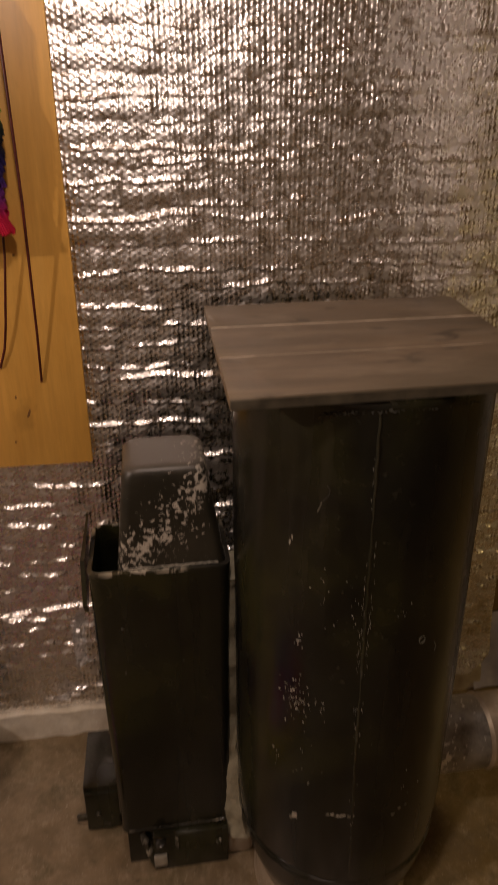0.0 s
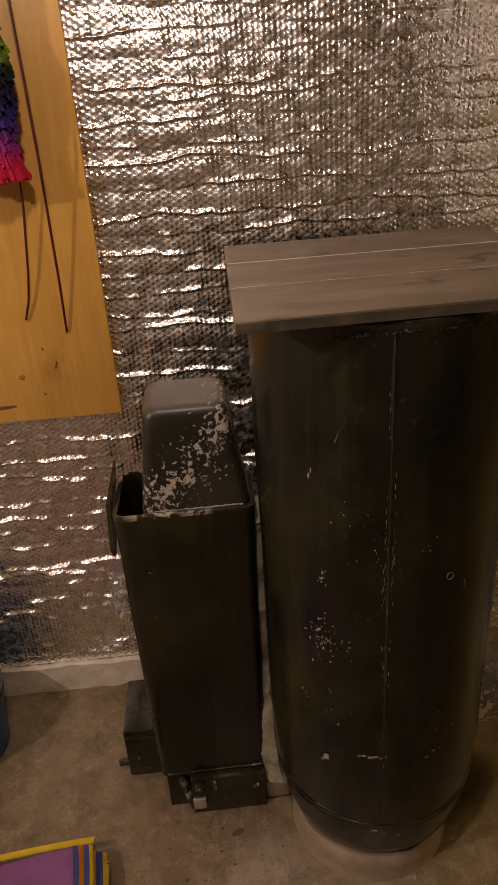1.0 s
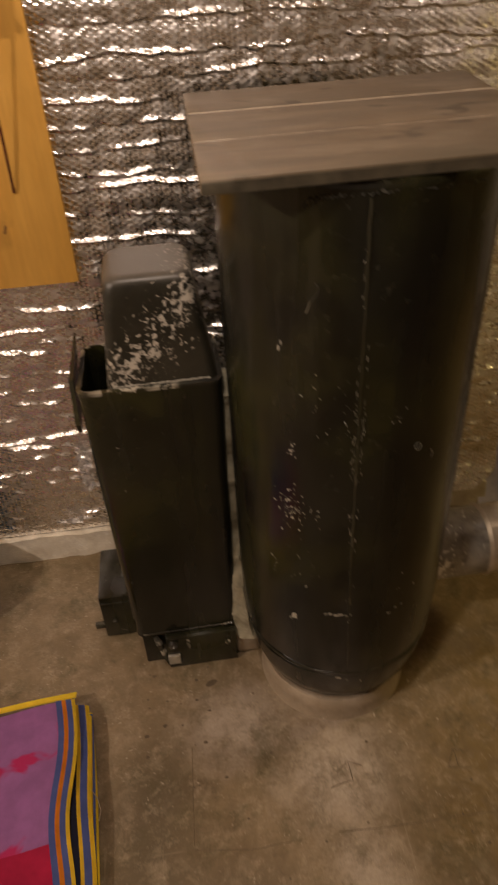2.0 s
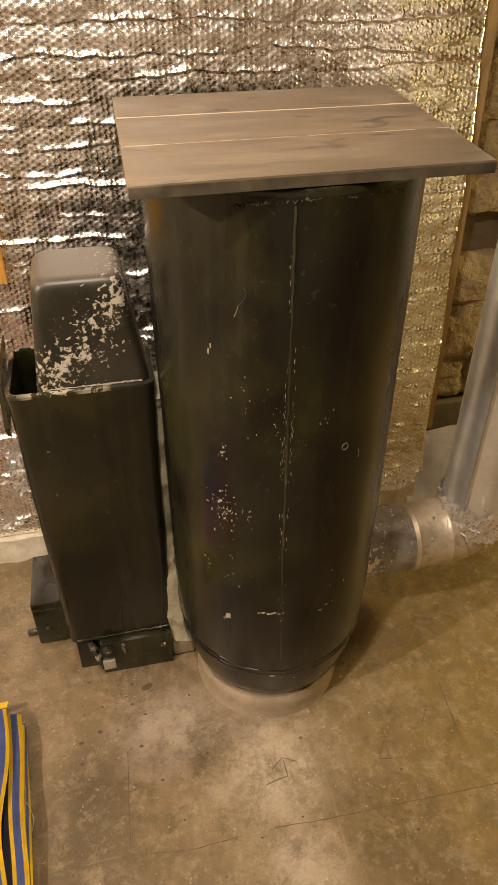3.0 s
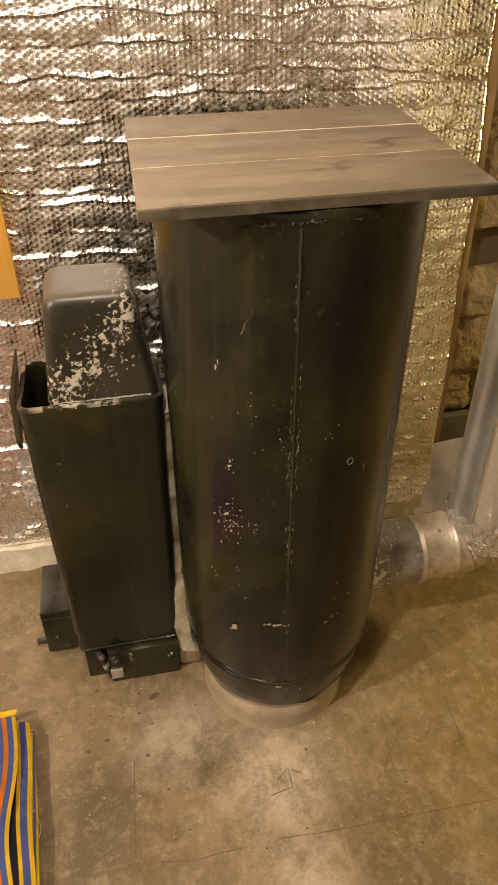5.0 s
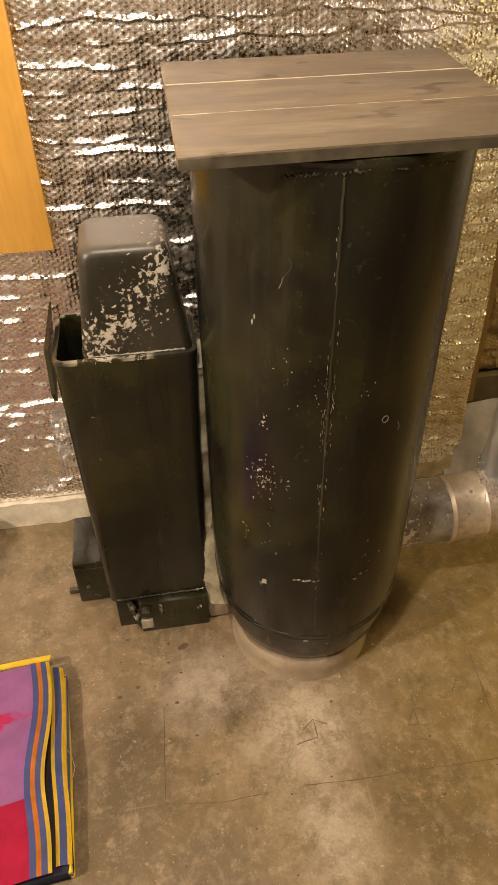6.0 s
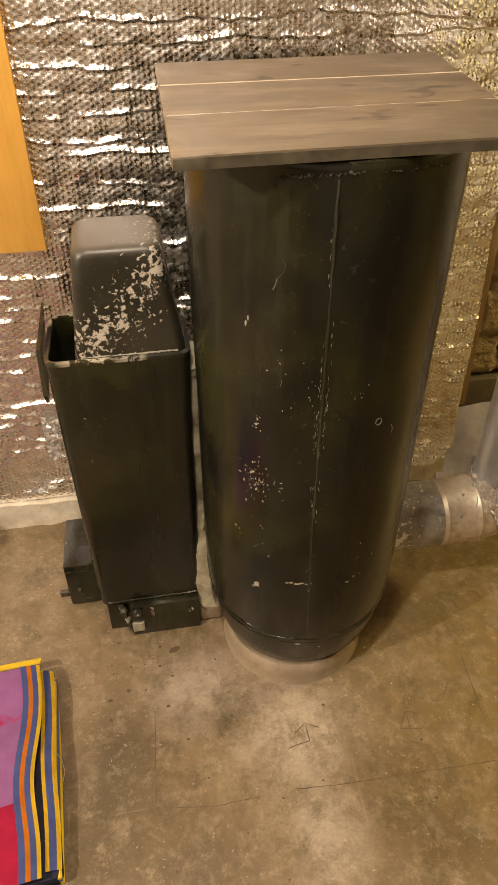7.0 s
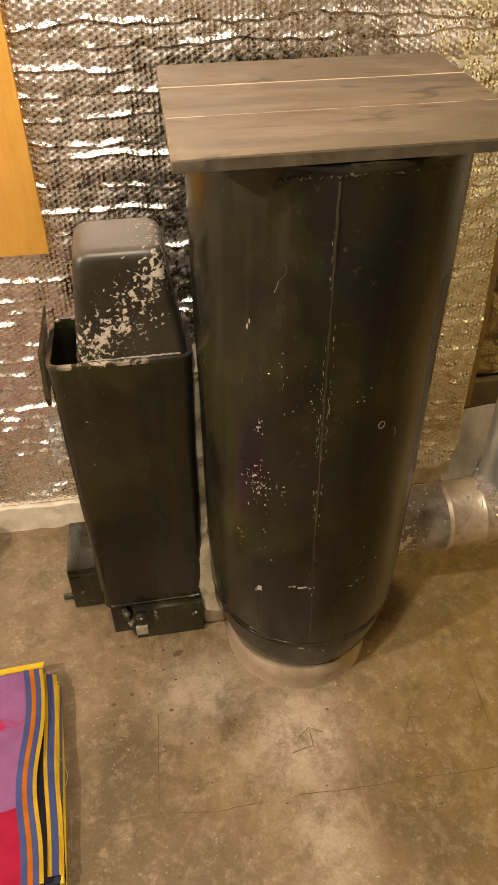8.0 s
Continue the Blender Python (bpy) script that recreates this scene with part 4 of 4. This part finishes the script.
def torn_tape():
    """Shredded foil tape wound round the joint above the elbow."""
    q = random.Random(12)
    bm = bmesh.new()
    rows = []
    for j in range(15):
        row = []
        for k in range(72):
            t = 2 * math.pi * k / 72
            f = j / 14
            ragged = 0.014 * noise.noise(Vector((k * 0.5, j * 0.01, 3)))
            rad = DR + 0.004 + 0.013 * abs(noise.noise(Vector((k * 0.85, j * 0.22, 7)))) + q.uniform(0, 0.0025)
            row.append(bm.verts.new((EX + rad * math.cos(t), DY + rad * math.sin(t), cz - 0.045 + 0.085 * f + ragged)))
        rows.append(row)
    for a, b in zip(rows, rows[1:]):
        for k in range(72):
            bm.faces.new((a[k], a[(k + 1) % 72], b[(k + 1) % 72], b[k]))
    for k in range(46):
        t = q.uniform(2.7, 5.0)
        p = Vector((EX + (DR + 0.010) * math.cos(t), DY + (DR + 0.010) * math.sin(t), cz + q.uniform(-0.05, 0.06)))
        tip = p + Vector((q.uniform(-0.040, 0.030), q.uniform(-0.032, -0.004), q.uniform(-0.030, 0.050)))
        w = Vector((q.uniform(-0.004, 0.004), q.uniform(-0.004, 0.004), q.uniform(0.003, 0.008)))
        half = (p + tip) / 2 + Vector((0, -0.006, q.uniform(-0.006, 0.008)))
        bm.faces.new([bm.verts.new(v) for v in (p, p + w, half + w, half)])
        bm.faces.new([bm.verts.new(v) for v in (half, half + w, tip + w * 0.4, tip)])
    return bm


part("joint_tape", torn_tape(), M_TAPE, flue, "crumpled shiny foil tape", 50)
for k, (dx, t) in enumerate(((0.575, 250), (0.560, 215))):
    p = Vector((dx, DY + (DR + 0.003) * math.cos(radians(t)), DZ - (DR + 0.003) * math.sin(radians(t))))
    sc = bmesh.new()
    bmesh.ops.create_icosphere(sc, subdivisions=2, radius=0.004, matrix=Matrix.Translation(p))
    part("rivet", sc, M_BARE, flue)

# ---- folded towel ----
towel = thing("striped_towel", (-0.397, 0.846, 0.0), "folded purple and red towel with yellow and blue striped border", "towel")
TURN_T = radians(-4.6)


def towel_place(u, v, h):
    """u: metres in from the striped edge, v: metres from the far end."""
    x, y = -u, -v
    c, s = math.cos(-TURN_T), math.sin(-TURN_T)
    return Vector((-0.397 + c * x - s * y, 0.846 + s * x + c * y, h))


def towel_height(u, v):
    return 0.046 + 0.007 * math.sin(v * 9 + u * 5) + 0.005 * math.sin(u * 23 + v * 4) + 0.003 * math.sin(v * 31 + u * 17) - 0.010 * math.exp(-u / 0.02)


def strip(name, u0, u1, v0, v1, material, lift=0.0, wave=0.003, label="", fan=0.0, dip=0.0):
    """One dyed band of cloth with its own slight waves."""
    nu, nv = max(2, int((u1 - u0) / 0.008) + 1), max(2, int((v1 - v0) / 0.014))
    bm = bmesh.new()
    rows = []
    for j in range(nv + 1):
        v = v0 + (v1 - v0) * j / nv
        sway = wave * (math.sin(v * 11 + 0.6) + 0.6 * math.sin(v * 23)) - dip * math.exp(-((v - 0.28) / 0.085) ** 2) + fan * v
        rows.append([bm.verts.new(towel_place(u0 + (u1 - u0) * i / nu - sway, v, towel_height(u0 + (u1 - u0) * i / nu, v) + lift)) for i in range(nu + 1)])
    for a, b in zip(rows, rows[1:]):
        for i in range(nu):
            bm.faces.new((a[i], a[i + 1], b[i + 1], b[i]))
    bmesh.ops.solidify(bm, geom=bm.faces[:], thickness=0.003)
    return part(name, bm, material, towel, label, 60)


LONG = 0.43
pts = [towel_place(u, v, 0)[:2] for u, v in ((0.004, 0.004), (0.375, 0.004), (0.375, LONG), (-0.002, LONG), (-0.005, 0.42), (0.001, 0.2))]
part("folded_layer", prism(pts, 0.0, 0.032, 0.006), M_NAVY, towel, "dark underside folds")
for k, (mat_, h) in enumerate(((M_YELLOW, 0.008), (M_BLUE, 0.018), (M_YELLOW, 0.028))):
    edge = [towel_place(-0.001 - 0.003 * math.sin(v * 10 + k * 0.9) - 0.004 * (2 - k) * v, v, h) for v in np.linspace(0.012 + 0.01 * k, LONG, 34)]
    part("folded_edge", tube(edge, 0.0042, 7), mat_, towel)
for name, u0, u1, m_ in (("stripe", 0.000, 0.008, M_YELLOW), ("stripe", 0.008, 0.021, M_BLUE), ("stripe", 0.021, 0.028, M_YELLOW)):
    strip(name, u0, u1, 0.008, LONG - 0.012, m_, -0.004, fan=0.020)
for name, u0, u1, m_ in (("stripe", 0.0265, 0.034, M_YELLOW), ("stripe", 0.034, 0.045, M_BLUE), ("stripe", 0.045, 0.054, M_ORANGE), ("stripe", 0.054, 0.066, M_BLUE)):
    strip(name, u0, u1, 0.0, LONG, m_, 0.007, 0.005, fan=0.012, dip=0.011)
strip("field", 0.066, 0.24, 0.004, 0.29, M_PURPLE, 0.007, 0.005, label="purple field with red figures", fan=0.012, dip=0.011)
strip("field", 0.066, 0.24, 0.29, LONG, M_RED, 0.007, 0.005, label="red field", fan=0.012, dip=0.011)
strip("field", 0.24, 0.38, 0.004, 0.29, M_BLUE, 0.007, 0.005, label="blue field", fan=0.012, dip=0.011)
strip("field", 0.24, 0.38, 0.29, LONG, M_PURPLE, 0.007, 0.005, label="purple field with red figures", fan=0.012, dip=0.011)
hem = [towel_place(u, -0.006 + 0.02 * max(0, u - 0.1), 0.050 + 0.004 * math.sin(u * 11)) for u in np.linspace(0.022, 0.38, 24)]
bm = bmesh.new()
for a, b in zip(hem, hem[1:]):
    w = Vector((0.0, 0.016, -0.008))
    bm.faces.new([bm.verts.new(p) for p in (a, b, b + w, a + w)])
bmesh.ops.remove_doubles(bm, verts=bm.verts, dist=0.0005)
bmesh.ops.solidify(bm, geom=bm.faces[:], thickness=0.004)
part("hem", bm, M_YELLOW, towel, "yellow hem along the end", 60)
part("loose_thread", tube([towel_place(-0.002, 0.20, 0.04), towel_place(-0.012, 0.215, 0.03), towel_place(-0.016, 0.235, 0.02), towel_place(-0.010, 0.25, 0.012)], 0.0008, 5), M_LIDGAP, towel, "loose pale thread")

# ---- bucket by the wall ----
bucket = thing("blue_bucket", (-0.808, 1.180, 0.0), "blue plastic bucket with a black rim by the wall", "bucket")
part("pail", lathe([(0.122, 0.0), (0.130, 0.006), (0.142, 0.17), (0.139, 0.17), (0.127, 0.012), (0.01, 0.010)], (-0.808, 1.180, 0), 64, "z"), M_BUCKET, bucket)
part("rim", lathe([(0.140, 0.162), (0.149, 0.162), (0.150, 0.178), (0.138, 0.178), (0.138, 0.166)], (-0.808, 1.180, 0), 64, "z", False), M_BLACK, bucket, "black plastic rim")

# ---- marks on the floor ----
def groove(points, width=0.0015):
    bm = bmesh.new()
    q = random.Random(len(points) + int(1000 * abs(points[0][0])))
    rows = []
    steps = []
    for (xa, ya), (xb, yb) in zip(points, points[1:]):
        n = max(2, int(math.hypot(xb - xa, yb - ya) / 0.012))
        steps += [(xa + (xb - xa) * k / n, ya + (yb - ya) * k / n, xb - xa, yb - ya) for k in range(n + 1)]
    for x, y, dx, dy in steps:
        s = math.hypot(dx, dy)
        nx, ny = -dy / s, dx / s
        w = width * q.uniform(0.3, 0.7)
        j = q.uniform(-0.0007, 0.0007)
        rows.append([bm.verts.new((x + nx * (j + k * w), y + ny * (j + k * w), 0.0006 if k else 0.0010)) for k in (-1, 0, 1)])
    for a, b in zip(rows, rows[1:]):
        for k in range(2):
            bm.faces.new((a[k], a[k + 1], b[k + 1], b[k]))
    return part("scored_line", bm, M_DARK, floor, "dark line scored into the concrete")


for pts in (((0.085, 0.511), (0.163, 0.505), (0.497, 0.498), (1.2, 0.485)), ((-0.178, 0.723), (-0.184, 0.62), (-0.188, 0.528)), ((-0.188, 0.520), (-0.082, 0.505), (0.014, 0.508)),
            ((0.108, 0.622), (0.136, 0.643), (0.163, 0.628)), ((0.136, 0.640), (0.137, 0.603), (0.090, 0.594)), ((0.332, 0.597), (0.379, 0.589)), ((0.335, 0.600), (0.357, 0.632), (0.386, 0.622)), ((0.357, 0.630), (0.354, 0.596)),
            ((0.533, 0.746), (0.518, 0.594)), ((0.455, 0.655), (0.48, 0.69))):
    groove(pts)

q = random.Random(17)
for k in range(46):
    if k < 30:
        x, y, s = q.gauss(-0.20, 0.10), q.gauss(0.82, 0.09), q.uniform(0.0018, 0.0062)
    else:
        x, y, s = q.uniform(-0.2, 0.5), q.uniform(0.3, 0.7), q.uniform(0.0015, 0.0042)
    if x < -0.36:
        continue
    bm = bmesh.new()
    n = 9
    mid = bm.verts.new((x, y, 0.0010))
    ring = [bm.verts.new((x + s * q.uniform(0.6, 1.1) * math.cos(2 * math.pi * i / n), y + 0.8 * s * q.uniform(0.6, 1.1) * math.sin(2 * math.pi * i / n), 0.0004)) for i in range(n)]
    for i in range(n):
        bm.faces.new((mid, ring[i], ring[(i + 1) % n]))
    part("oil_spot", bm, M_OIL, floor, "dark oily drip")
bm = bmesh.new()
mid = bm.verts.new((-0.123, 0.871, 0.0014))
ring = [bm.verts.new((-0.123 + 0.014 * math.cos(0.7 * i), 0.871 + 0.008 * math.sin(0.7 * i) + 0.004 * math.cos(0.7 * i), 0.0004)) for i in range(9)]
for i in range(9):
    bm.faces.new((mid, ring[i], ring[(i + 1) % 9]))
part("oil_spot", bm, M_OIL, floor, "dark oily drip")
